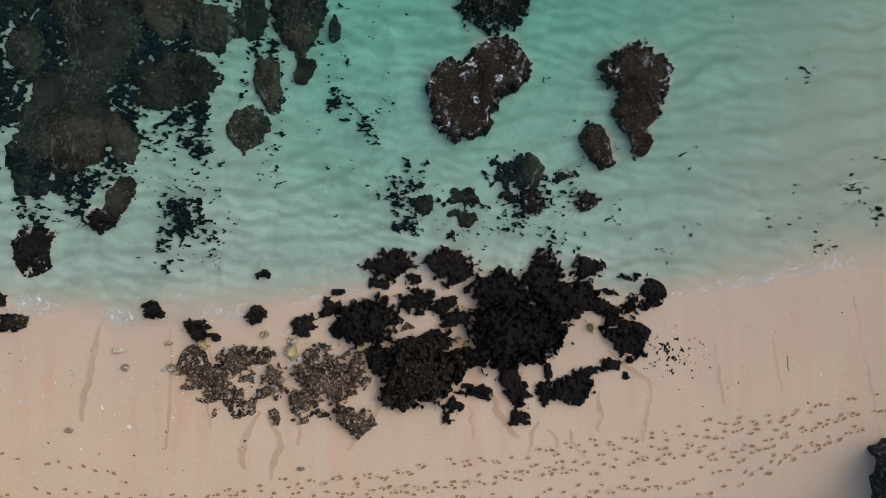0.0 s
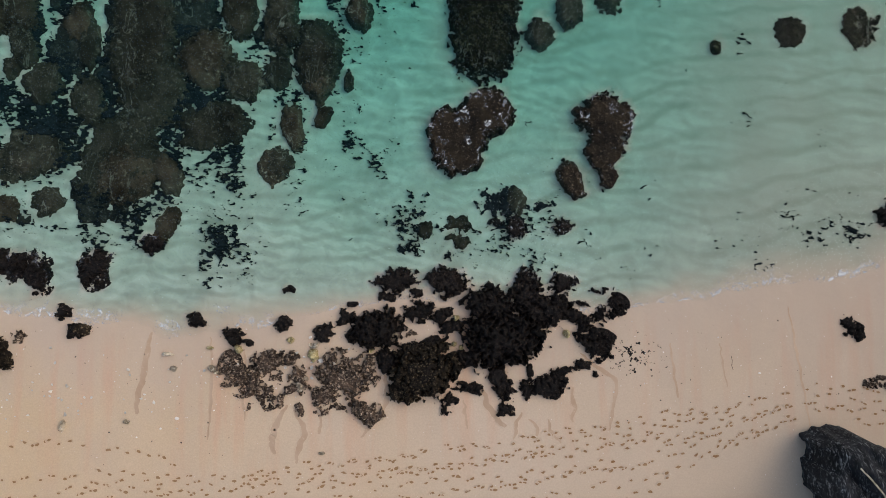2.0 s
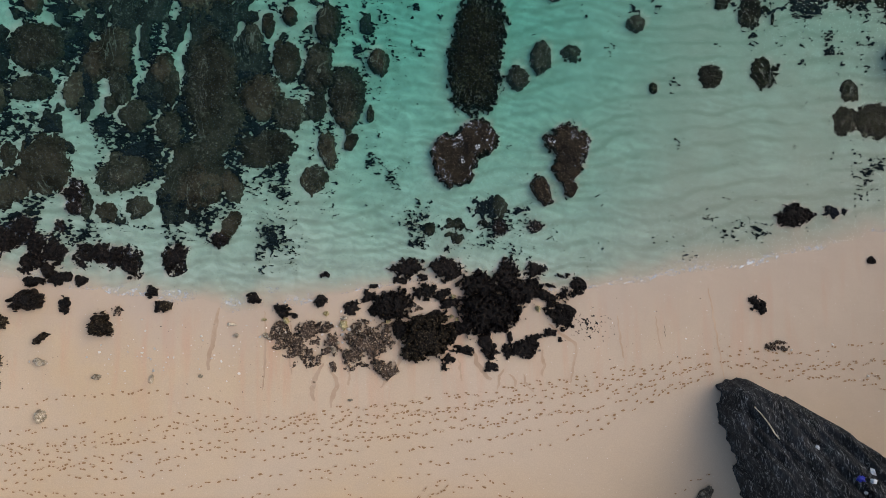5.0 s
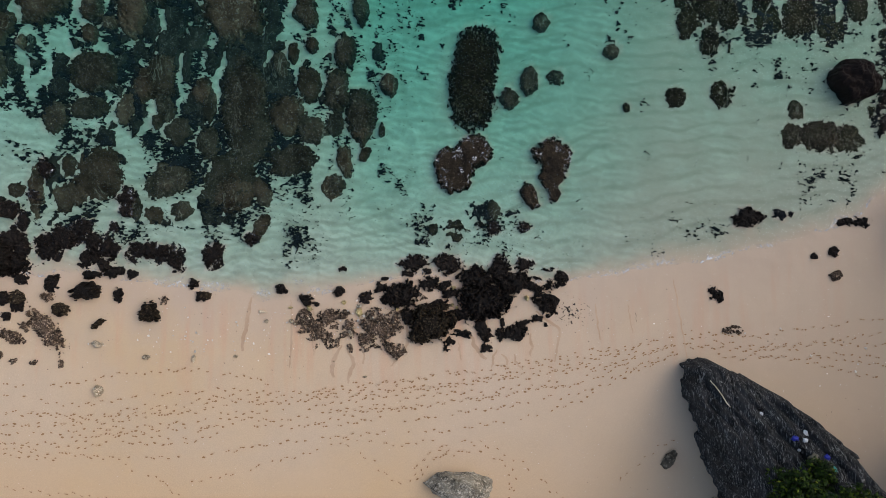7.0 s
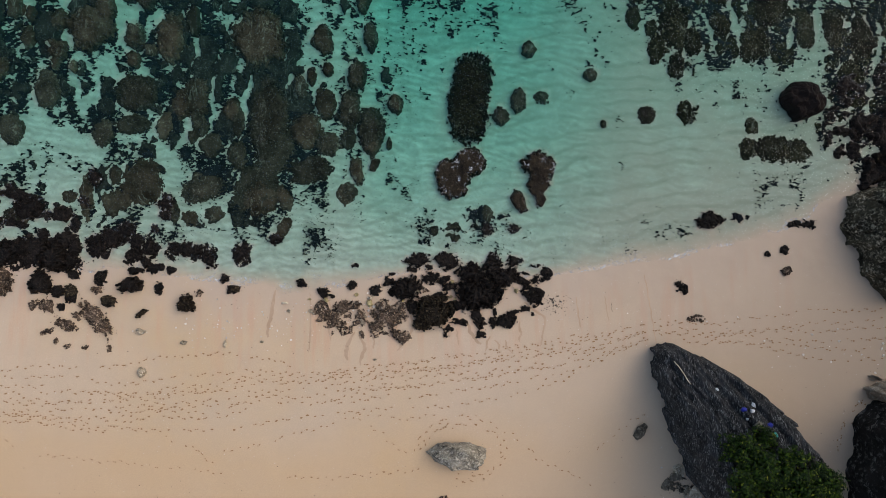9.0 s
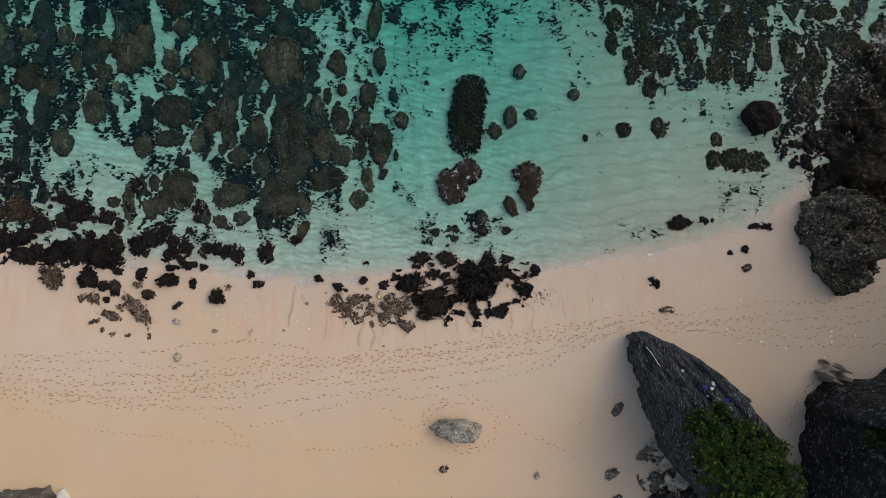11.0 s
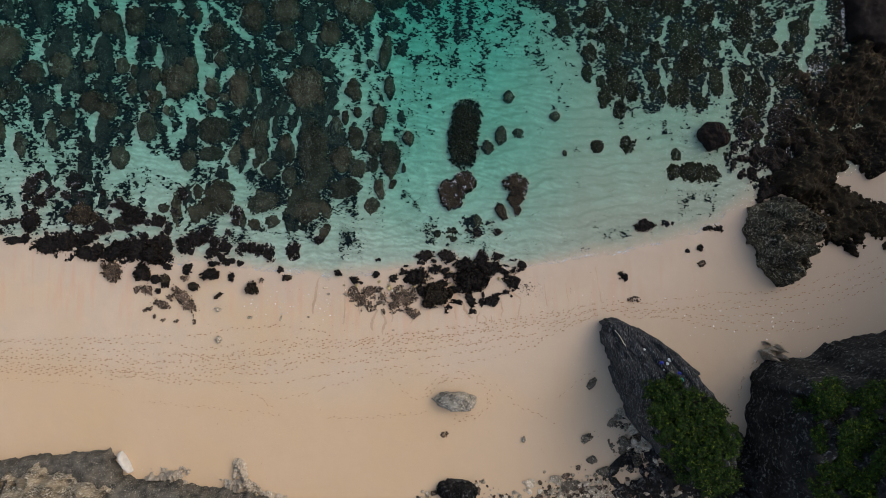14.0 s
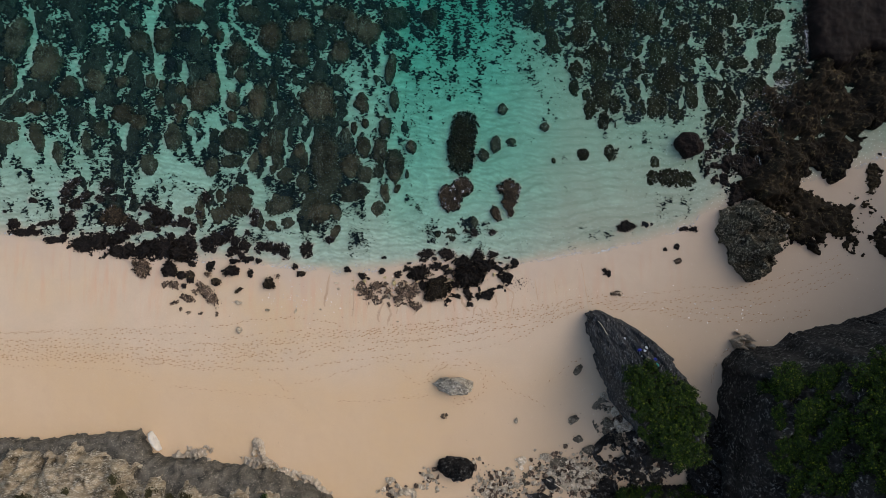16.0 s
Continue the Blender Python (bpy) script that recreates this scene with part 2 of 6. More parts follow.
def water_material():
    m, nt, b = material("sea_water")
    out = nt.nodes["Material Output"]
    p = position(nt)
    depth = node(nt, "ShaderNodeAttribute", attribute_name="depth").outputs["Fac"]
    tint = ramp(nt, math_node(nt, "MULTIPLY", depth, 0.4), [(0.0, (0.97, 0.98, 0.98)), (0.04, (0.80, 0.93, 0.92)), (0.24, (0.56, 0.875, 0.835)), (0.64, (0.24, 0.76, 0.70)), (1.0, (0.10, 0.52, 0.49))])
    body = ramp(nt, math_node(nt, "MULTIPLY", depth, 0.4), [(0.0, 0.0), (0.3, 0.018), (1.0, 0.042)])
    clear = node(nt, "ShaderNodeBsdfTransparent", {"Color": tint})
    murk = node(nt, "ShaderNodeBsdfDiffuse", {"Color": (0.09, 0.30, 0.32, 1)})
    gloss = node(nt, "ShaderNodeBsdfGlossy", {"Roughness": 0.12})
    height = mix(nt, 0.5, noise_node(nt, 1.3, 5, 0.55, scaled(nt, p, (0.5, 1.3, 1), 8)), noise_node(nt, 5.0, 3, 0.5, p))
    bp = node(nt, "ShaderNodeBump", {"Strength": 0.22, "Distance": 0.1, "Height": height})
    nt.links.new(bp.outputs[0], gloss.inputs["Normal"])
    facing = node(nt, "ShaderNodeLayerWeight", {"Blend": 0.5, "Normal": bp.outputs[0]}).outputs["Facing"]
    sheen = math_node(nt, "ADD", math_node(nt, "MULTIPLY", math_node(nt, "POWER", facing, 4.0), 0.5), 0.005)
    bed = node(nt, "ShaderNodeAttribute", attribute_name="bed").outputs["Fac"]
    foam_edge = math_node(nt, "ADD", bed, math_node(nt, "MULTIPLY", math_node(nt, "SUBTRACT", noise_node(nt, 0.35, 4, 0.6, p), 0.5), 0.22))
    reach = ramp(nt, noise_node(nt, 0.13, 2, 0.5, scaled(nt, p, (1, 0.4, 1))), [(0.40, 0.01), (0.62, 0.06)])
    band = node(nt, "ShaderNodeMapRange", {"Value": foam_edge, "From Min": 0.0, "From Max": reach, "To Min": 1.0, "To Max": 0.0}).outputs[0]
    ring = ramp(nt, math_node(nt, "ADD", depth, math_node(nt, "MULTIPLY", math_node(nt, "SUBTRACT", noise_node(nt, 0.8, 3, 0.6, p), 0.5), 0.06)), [(0.0, 0.3), (0.008, 0.8), (0.02, 0.0)])
    ring = math_node(nt, "MULTIPLY", ring, ramp(nt, bed, [(0.1, 0.0), (0.3, 1.0), (0.7, 1.0), (0.8, 0.6)]))
    band = math_node(nt, "MAXIMUM", band, ring)
    lace = ramp(nt, noise_node(nt, 3.0, 7, 0.7, p, 0.8), [(0.5, 0.0), (0.62, 1.0)])
    swash = node(nt, "ShaderNodeAttribute", attribute_name="foam").outputs["Fac"]
    threads = ramp(nt, math_node(nt, "ADD", noise_node(nt, 4.0, 8, 0.72, p, 1.3), math_node(nt, "MULTIPLY", swash, 0.115)), [(0.60, 0.0), (0.70, 1.0)])
    band = math_node(nt, "MULTIPLY", math_node(nt, "MULTIPLY", band, lace), 0.65)
    foam = math_node(nt, "MAXIMUM", band, math_node(nt, "MULTIPLY", math_node(nt, "MULTIPLY", swash, threads), 0.75))
    a = node(nt, "ShaderNodeMixShader", {0: body, 1: clear.outputs[0], 2: murk.outputs[0]})
    c = node(nt, "ShaderNodeMixShader", {0: sheen, 1: a.outputs[0], 2: gloss.outputs[0]})
    white = node(nt, "ShaderNodeBsdfDiffuse", {"Color": (0.8, 0.82, 0.82, 1)})
    d = node(nt, "ShaderNodeMixShader", {0: foam, 1: c.outputs[0], 2: white.outputs[0]})
    nt.links.new(d.outputs[0], out.inputs["Surface"])
    return m


def leaf_material():
    m, nt, b = material("leaf_green")
    r = node(nt, "ShaderNodeNewGeometry").outputs["Random Per Island"]
    nt.links.new(ramp(nt, r, [(0.0, (0.003, 0.008, 0.001)), (0.6, (0.011, 0.027, 0.0016)), (0.92, (0.034, 0.064, 0.003)), (1.0, (0.13, 0.15, 0.012))]), b.inputs["Base Color"])
    b.inputs["Roughness"].default_value = 0.6
    b.inputs["Specular IOR Level"].default_value = 0.15
    return m


SAND = sand_material()
WATER = water_material()
BLACK = rock_material("wet_black_rock", (0.003, 0.0025, 0.002), (0.009, 0.0065, 0.005), (0.13, 0.09, 0.07), 0.555, 2.2, 0.5, bare=0.0, gloss=0.12)
CRUST = rock_material("encrusted_rock", (0.008, 0.006, 0.0045), (0.105, 0.070, 0.048), (0.62, 0.465, 0.335), 0.495, 1.5, 0.85, bare=0.0, depth=0.2)
DARKCRUST = rock_material("dark_encrusted_rock", (0.004, 0.003, 0.0025), (0.024, 0.017, 0.010), (0.30, 0.23, 0.14), 0.53, 1.6, 0.75, bare=0.0)
REEF = coral_material("reef_rock", (0.009, 0.009, 0.0085), (0.046, 0.040, 0.032), (0.20, 0.18, 0.145))
BROWNREEF = coral_material("brown_reef_rock", (0.020, 0.013, 0.008), (0.078, 0.055, 0.036), (0.27, 0.22, 0.16))
OLIVEREEF = coral_material("olive_reef_rock", (0.016, 0.013, 0.009), (0.058, 0.047, 0.032), (0.25, 0.21, 0.155))
GREENREEF = coral_material("green_reef_rock", (0.003, 0.0025, 0.0013), (0.015, 0.0125, 0.006), (0.17, 0.14, 0.075))
DARKREEF = rock_material("dark_reef_tufts", (0.005, 0.0062, 0.0075), (0.017, 0.019, 0.022), (0.095, 0.095, 0.095), 0.58, 1.8, 0.9, gloss=0.05)
BROWN = rock_material("brown_weed_rock", (0.006, 0.0045, 0.003), (0.030, 0.022, 0.012), (0.20, 0.155, 0.105), 0.55, 1.3, 0.7, depth=0.2, bare=0.05)
SHELF = rock_material("weedy_shelf_rock", (0.004, 0.003, 0.002), (0.030, 0.022, 0.012), (0.22, 0.17, 0.085), 0.555, 0.3, 0.75, depth=0.4, bare=0.0)
GREY = rock_material("dark_grey_limestone", (0.010, 0.010, 0.010), (0.042, 0.042, 0.044), (0.34, 0.34, 0.335), 0.52, 0.8, 0.85, (3.6, 0.5, 1.0), 35, 0.3, bare=0.0)
CLIFF = rock_material("cliff_limestone", (0.007, 0.0065, 0.006), (0.036, 0.033, 0.030), (0.27, 0.26, 0.24), 0.525, 0.4, 0.9, depth=0.5, bare=0.0)
BOULDER = rock_material("boulder_limestone", (0.007, 0.006, 0.004), (0.095, 0.080, 0.050), (0.52, 0.45, 0.33), 0.50, 0.6, 0.9, depth=0.5, bare=0.0)
SLOPE = rock_material("weathered_slope", (0.055, 0.044, 0.026), (0.52, 0.40, 0.255), (0.86, 0.76, 0.59), 0.475, 0.8, 0.95, (0.7, 1.7, 1.0), 18, 0.5, bare=0.0)
RIM = rock_material("dark_grey_rim", (0.040, 0.036, 0.029), (0.15, 0.13, 0.10), (0.46, 0.40, 0.31), 0.53, 1.1, 0.95, depth=0.3, bare=0.0)
BROWNBLACK = rock_material("dark_brown_rock", (0.005, 0.0035, 0.003), (0.014, 0.009, 0.007), (0.07, 0.05, 0.04), 0.62, 0.5, 0.7, depth=0.15, bare=0.0)
PALE = rock_material("pale_limestone", (0.17, 0.13, 0.08), (0.60, 0.49, 0.35), (0.82, 0.73, 0.59), 0.48, 1.3, 0.9, depth=0.2, bare=0.1)
WHITEROCK = rock_material("chalky_limestone", (0.34, 0.27, 0.19), (0.54, 0.45, 0.34), (0.72, 0.64, 0.52), 0.5, 0.8, 0.9, (1.6, 0.7, 1.0), 0, 0.3)
WEATHERED = rock_material("weathered_block", (0.045, 0.04, 0.032), (0.40, 0.345, 0.26), (0.80, 0.73, 0.60), 0.47, 1.2, 0.9, depth=0.4, bare=0.0)
SHELL = rock_material("bleached_coral", (0.55, 0.50, 0.43), (0.68, 0.63, 0.55), (0.78, 0.74, 0.68), 0.5, 3.0, 0.9)
YELLOW = rock_material("yellowed_coral_stone", (0.20, 0.15, 0.055), (0.50, 0.41, 0.20), (0.72, 0.64, 0.44), 0.5, 3.0, 0.9)
SLAB = rock_material("grey_rubble", (0.020, 0.017, 0.013), (0.15, 0.125, 0.09), (0.46, 0.39, 0.29), 0.51, 1.0, 0.9, depth=0.2)
LEAF = leaf_material()
DRYLEAF = rock_material("dry_scrub_leaves", (0.03, 0.03, 0.012), (0.07, 0.06, 0.028), (0.14, 0.12, 0.06), 0.55, 4.0, 0.95)


# ---- ground and sea ----
def axis(lo, hi, step, far):
    near = np.arange(lo, hi + step / 2, step)
    out = step * 1.5 ** np.arange(1, 40)
    out = np.cumsum(out)
    out = out[out < far]
    return np.concatenate([lo - out[::-1], near, hi + out])


gx, gy = np.meshgrid(axis(-52, 52, 0.2, 2500), axis(-32, 32, 0.19, 2500))
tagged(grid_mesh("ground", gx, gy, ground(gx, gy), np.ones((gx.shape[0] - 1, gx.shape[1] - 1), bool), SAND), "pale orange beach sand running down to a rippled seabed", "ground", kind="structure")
RAS = 0.15
ras_x, ras_y = np.meshgrid(np.arange(-60, 62, RAS), np.arange(-6, 36, RAS))
bed_top = ground(ras_x, ras_y)


def raise_bed(X, Y, Z, inside):
    """Note how high rock stands in the sea, so that the water knows its own depth."""
    j, i = np.round((X + 60) / RAS).astype(int), np.round((Y + 6) / RAS).astype(int)
    ok = inside & (i >= 0) & (j >= 0) & (i < bed_top.shape[0]) & (j < bed_top.shape[1])
    np.maximum.at(bed_top, (i[ok], j[ok]), Z[ok])


# ---- rocks ----
COUNT = [100]
DOMES = []


def blob(name, x, y, lx, ly, rot, h, rag, material, cell=0.036, flat=0.4, lump=0.16, grain=0.5, top=None, pit=0.035, fray=0.0, lobes=()):
    """A rock that grows out of the ground: a ragged oval in plan, lx by ly, h high. rag: how torn its outline is; grain: the size of the tears; lobes: further ovals (dx, dy, lx, ly) that it has grown together with."""
    seed = int(round(x * 37 + y * 91)) + 5000
    cell = max(cell, max(lx, ly) / 115)
    ex = max([lx] + [2 * abs(b[0]) + b[2] for b in lobes]) * 0.72 + 0.2
    ey = max([ly] + [2 * abs(b[1]) + b[3] for b in lobes]) * 0.72 + 0.2
    u, v = np.meshgrid(np.arange(-ex, ex + cell, cell), np.arange(-ey, ey + cell, cell))
    a = np.arctan2(v / ly, u / lx)
    r = np.hypot(2 * u / lx, 2 * v / ly)
    edge = 1.03 + 0.16 * vnoise(np.cos(a) * 1.3 + 7, np.sin(a) * 1.3, seed) + 0.10 * vnoise(np.cos(a) * 3.2, np.sin(a) * 3.2, seed + 1)
    size = math.sqrt(lx * ly)
    g = min(grain, size * 0.35)
    c, s = math.cos(radians(rot)), math.sin(radians(rot))
    X, Y = x + c * u - s * v, y + s * u + c * v
    swell = 1 - (r / edge) ** 2
    for dx, dy, wide, long in lobes:
        swell = np.logaddexp(5 * swell, 5 * (1 - np.hypot(2 * (u - dx) / wide, 2 * (v - dy) / long) ** 2 / edge ** 2)) / 5
    m = swell + 1.5 * rag * fbm(X / g, Y / g, seed + 2, 5, 0.68) - 0.3 * rag + (0.05 + 0.15 * rag) * vnoise(X / 0.07, Y / 0.07, seed + 5) + fray * fbm(X / 0.16, Y / 0.16, seed + 8, 3, 0.7)
    crest = 1 - 2.2 * np.abs(fbm(X / (0.3 * size + 0.15), Y / (0.3 * size + 0.15), seed + 3, 4, 0.55))
    lumps = 1 + lump * crest
    pits = pit * (0.4 - np.abs(fbm(X / 0.2, Y / 0.2, seed + 4, 3, 0.6))) * smooth(0, 0.25, m)
    base = ground(X, Y)
    Z = base - 0.10 + (h + 0.10) * np.clip(m, 0, 1) ** flat * lumps + pits
    if top is not None:
        Z = np.minimum(Z, top + 0.05 * fbm(X / 0.4, Y / 0.4, seed + 6, 3))
    raise_bed(X, Y, Z, m > 0.05)
    mid = float(ground(x, y))
    ob = grid_mesh(name, X - x, Y - y, Z - mid, quads_of(m > 0), material, m)
    ob.location = (x, y, mid)
    return ob


def black(x, y, lx, ly, rot=0, h=0.5, rag=0.3, label="wet black rock on the wave-washed sand"):
    k = 0.95 if x < -20 else 0.99
    return tagged(blob("black_rock", x, y, k * lx, k * ly, rot, 0.7 * h, 0.5 * rag if x < -20 else rag + 0.04, BLACK, 0.034, lump=0.08, flat=0.3, fray=0.58), label, "rock", "black shore rocks")


def crust(x, y, lx, ly, rot=0, h=0.4, rag=0.5, label="grey-brown encrusted rock half buried in sand"):
    return tagged(blob("encrusted_rock", x, y, lx, ly, rot, 0.7 * h, rag + 0.1, CRUST, 0.034, lump=0.08, fray=0.75), label, "rock", "encrusted rocks")


def darkcrust(x, y, lx, ly, rot=0, h=0.7, rag=0.3, label="dark encrusted rock with yellowish growth on the sand"):
    return tagged(blob("encrusted_rock", x, y, lx, ly, rot, h, rag + 0.04, DARKCRUST, 0.034, lump=0.08, flat=0.3, fray=0.55), label, "rock", "encrusted rocks")


def brown(x, y, lx, ly, rot=0, h=0.9, rag=0.25, label="brown weed-covered rock awash in the shallows", lobes=(), top=0.12):
    return tagged(blob("weedy_rock", x, y, lx, ly, rot, h, rag, BROWN, 0.04, 0.45, 0.14, pit=0.05, fray=0.2, lobes=lobes, top=top), label, "rock", "weedy rocks in the shallows")


def coral(x, y, lx, ly, rot=0, h=None, rag=0.2, label="brown coral dome under shallow clear water"):
    deep = max(0.2, -float(ground(x, y)) - 0.1)
    kind = math.sin(91 * x + 53 * y)
    DOMES.append((x, y, lx, ly, rot))
    mat = GREENREEF if x > 12 else BROWNREEF if kind > -0.2 else OLIVEREEF
    return tagged(blob("coral", x, y, lx, ly, rot, min(h or 0.9, deep), rag, mat, 0.06, 0.5, 0.12, top=-0.05 + (0.15 + 0.22 * (0.5 + 0.5 * math.sin(37 * x + 11 * y))) * float(ground(x, y)), fray=0.22), label, "coral", "coral domes")


def dark_coral(x, y, lx, ly, rot=0, h=None, rag=0.3, label="dark ragged coral rock under shallow water"):
    deep = max(0.2, -float(ground(x, y)) - 0.1)
    return tagged(blob("coral", x, y, lx, ly, rot, min(h or 0.7, deep), rag, DARKREEF, 0.06, 0.5, 0.2, top=-0.12 - 0.3 * (0.5 + 0.5 * math.sin(37 * x + 11 * y)), fray=0.3), label, "coral", "coral domes")


def weed(x, y, lx, ly, rot=0, h=0.16, rag=1.2, label="loose dark tufts of seaweed on the seabed"):
    return tagged(blob("seaweed_patch", x, y, lx, ly, rot, h, rag, DARKREEF, 0.05, grain=0.3), label, "seaweed", "seaweed patches")


def fringe(x, y, lx, ly, rot=0, share=0.5, mat=None, size=0.28, high=0.16, label="torn crust of small dark rock knobs on the sand"):
    """A porous crust of rock that breaks up into scraps towards the rim; size: the width of its tears."""
    seed = int(round(x * 53 + y * 29)) + 9000
    c, s = math.cos(radians(rot)), math.sin(radians(rot))
    cell = max(0.03, size * 0.11)
    u, v = np.meshgrid(np.arange(-lx * 0.6, lx * 0.6, cell), np.arange(-ly * 0.6, ly * 0.6, cell))
    X, Y = x + c * u - s * v, y + s * u + c * v
    r = np.hypot(2 * u / lx, 2 * v / ly)
    f = share - 0.42 + 0.75 * (0.75 - r) + 0.9 * fbm(X / (3.2 * size), Y / (3.2 * size), seed + 9, 3) + 0.75 * fbm(X / size, Y / size, seed, 4, 0.75)
    f = np.where(r > 1.15, -1, f)
    Z = ground(X, Y) - 0.04 + high * np.clip(f * 2.0, 0, 1) ** 0.6 * (1 + 0.5 * fbm(X / (0.8 * size), Y / (0.8 * size), seed + 5, 3)) + 0.02 * vnoise(X / 0.1, Y / 0.1, seed + 4)
    raise_bed(X, Y, Z, f > 0.05)
    mid = float(ground(x, y))
    ob = grid_mesh("rock_crust", X - x, Y - y, Z - mid, quads_of(f > 0), mat or BLACK, f)
    ob.location = (x, y, mid)
    return tagged(ob, label, "rock", kind="stuff")


def heads(X, Y, size, long, seed, presence):
    """Rounded heads packed like cells: how far inside a head each place lies; presence(x, y) says how likely a head stands there."""
    gx, gy = X / size, Y / (size * long)
    ix, iy = np.floor(gx).astype(int), np.floor(gy).astype(int)
    i0, j0 = ix.min() - 1, iy.min() - 1
    cx, cy = np.meshgrid(np.arange(i0, ix.max() + 2), np.arange(j0, iy.max() + 2))
    px = cx + 0.5 + 0.42 * lattice(cx, cy, seed)
    py = cy + 0.5 + 0.42 * lattice(cx, cy, seed + 1)
    scale = 1 + 0.35 * lattice(cx, cy, seed + 2)
    on = (0.5 + 0.5 * lattice(cx, cy, seed + 3)) < presence(px * size, py * size * long)
    best, second = np.full(X.shape, 9.0), np.full(X.shape, 9.0)
    alive = np.zeros(X.shape, bool)
    for dx in (-1, 0, 1):
        for dy in (-1, 0, 1):
            k = (iy + dy - j0, ix + dx - i0)
            d = np.hypot(gx - px[k], gy - py[k]) * scale[k]
            closer = d < best
            second = np.where(closer, best, np.minimum(second, d))
            alive = np.where(closer, on[k], alive)
            best = np.where(closer, d, best)
    return np.where(alive, np.minimum((second - best) * 1.4, 0.75 - best), -0.5)


# the black outcrop on the waterline
black(-1.97, -0.57, 1.85, 1.30, 5, 0.5, 0.3)
black(-2.35, -1.30, 1.18, 0.42, 0, 0.3, 0.4)
black(-1.13, -1.13, 0.73, 0.46, 30, 0.3, 0.5)
black(0.34, -0.61, 2.10, 1.43, 12, 0.55, 0.3)
black(-2.71, -2.67, 2.31, 1.76, 5, 0.9, 0.15)
black(-0.97, -1.87, 1.51, 0.97, 0, 0.5, 0.25)
black(0.02, -2.10, 0.97, 0.63, 20, 0.45, 0.15)
black(-4.22, -2.18, 0.97, 0.80, 0, 0.35, 0.5)
black(-5.12, -2.88, 1.01, 0.97, 0, 0.35, 0.45)
black(-3.82, -2.92, 0.63, 0.76, 0, 0.35, 0.4)
black(2.69, -3.09, 3.19, 2.35, 10, 1.1, 0.12)
black(2.12, -1.55, 2.35, 1.55, 0, 0.8, 0.2)
black(3.76, -0.99, 1.47, 1.85, 0, 0.7, 0.3)
black(4.54, -1.87, 2.44, 1.39, 0, 0.7, 0.25)
black(5.27, -0.69, 1.22, 0.84, 15, 0.45, 0.55)
black(5.84, -2.12, 0.97, 0.71, -20, 0.45, 0.35)
black(2.23, -0.88, 0.84, 0.55, 0, 0.4, 0.5)
black(0.50, -2.56, 1.39, 0.59, 18, 0.5, 0.25)
black(-0.40, -3.21, 1.39, 0.46, 15, 0.45, 0.3)
black(-2.39, -4.09, 1.13, 1.09, 0, 0.5, 0.35)
black(1.28, -3.86, 1.26, 0.92, 15, 0.6, 0.3)
black(1.18, -5.23, 1.30, 0.55, -10, 0.35, 0.5)
black(0.29, -5.96, 0.63, 1.22, -40, 0.3, 0.55)
black(2.50, -4.85, 0.88, 1.76, 14, 0.45, 0.5)
black(2.81, -6.17, 0.84, 0.55, 0, 0.3, 0.5)
black(3.28, -4.05, 1.30, 0.38, -10, 0.25, 0.7)
black(3.91, -4.64, 0.31, 0.88, 5, 0.25, 0.6)
black(4.70, -5.14, 1.68, 1.18, 12, 0.45, 0.4)
black(3.70, -5.31, 0.63, 0.76, 0, 0.3, 0.6)
black(5.38, -4.51, 1.30, 0.38, 10, 0.3, 0.55)
black(6.22, -4.28, 1.01, 0.46, 0, 0.3, 0.45)
black(6.72, -4.68, 0.55, 0.29, -20, 0.2, 0.6)
black(6.64, -3.13, 1.18, 2.18, 32, 0.5, 0.4)
black(7.16, -1.03, 1.09, 0.42, 0, 0.35, 0.7)
black(7.43, -1.83, 1.18, 0.92, 20, 0.35, 0.75)
black(6.26, -1.60, 0.63, 0.38, 0, 0.3, 0.6)
black(6.47, -2.25, 0.84, 0.50, 0, 0.4, 0.5)
black(-10.79, -2.27, 0.88, 0.67, -20, 0.45, 0.25)
black(-9.11, -2.98, 1.26, 0.71, -15, 0.45, 0.4)
black(-8.40, -3.30, 0.50, 0.34, 0, 0.25, 0.4)
black(-6.93, -2.46, 0.84, 0.59, 15, 0.45, 0.25)
black(-6.72, -0.94, 0.55, 0.38, 0, 0.3, 0.6)
black(-3.91, -1.60, 0.50, 0.29, 0, 0.3, 0.6)
black(-16.00, -2.73, 0.92, 0.63, 0, 0.35, 0.5)
darkcrust(-0.82, -4.56, 2.90, 2.35, 8, 0.9, 0.18)
darkcrust(-1.76, -5.44, 1.26, 0.84, 0, 0.6, 0.25)
darkcrust(-0.82, -3.55, 2.31, 0.71, 8, 0.6, 0.25)
crust(-4.18, -4.60, 2.69, 1.89, 5, 0.5, 0.3)
crust(-5.12, -5.61, 1.13, 0.71, 15, 0.35, 0.5)
crust(-7.43, -4.05, 2.23, 0.76, 8, 0.4, 0.45)
crust(-8.38, -4.85, 0.97, 1.55, 15, 0.35, 0.6)
crust(-6.24, -4.68, 0.76, 0.97, 0, 0.4, 0.4)
crust(-7.75, -5.52, 1.60, 0.67, -5, 0.3, 0.75)
crust(-6.55, -5.27, 0.76, 0.38, 20, 0.35, 0.3)
crust(-7.01, -5.77, 0.38, 0.76, 0, 0.3, 0.5)
crust(-3.44, -6.24, 1.60, 0.97, -25, 0.5, 0.25)
crust(-9.22, -4.60, 0.84, 1.13, 15, 0.25, 0.85)
crust(-6.17, -6.17, 0.38, 0.63, 20, 0.25, 0.6)
crust(-5.23, -6.24, 0.63, 0.50, 40, 0.25, 0.8)
fringe(8.40, -3.80, 2.80, 1.80, -15, 0.16, None, 0.055, 0.04)
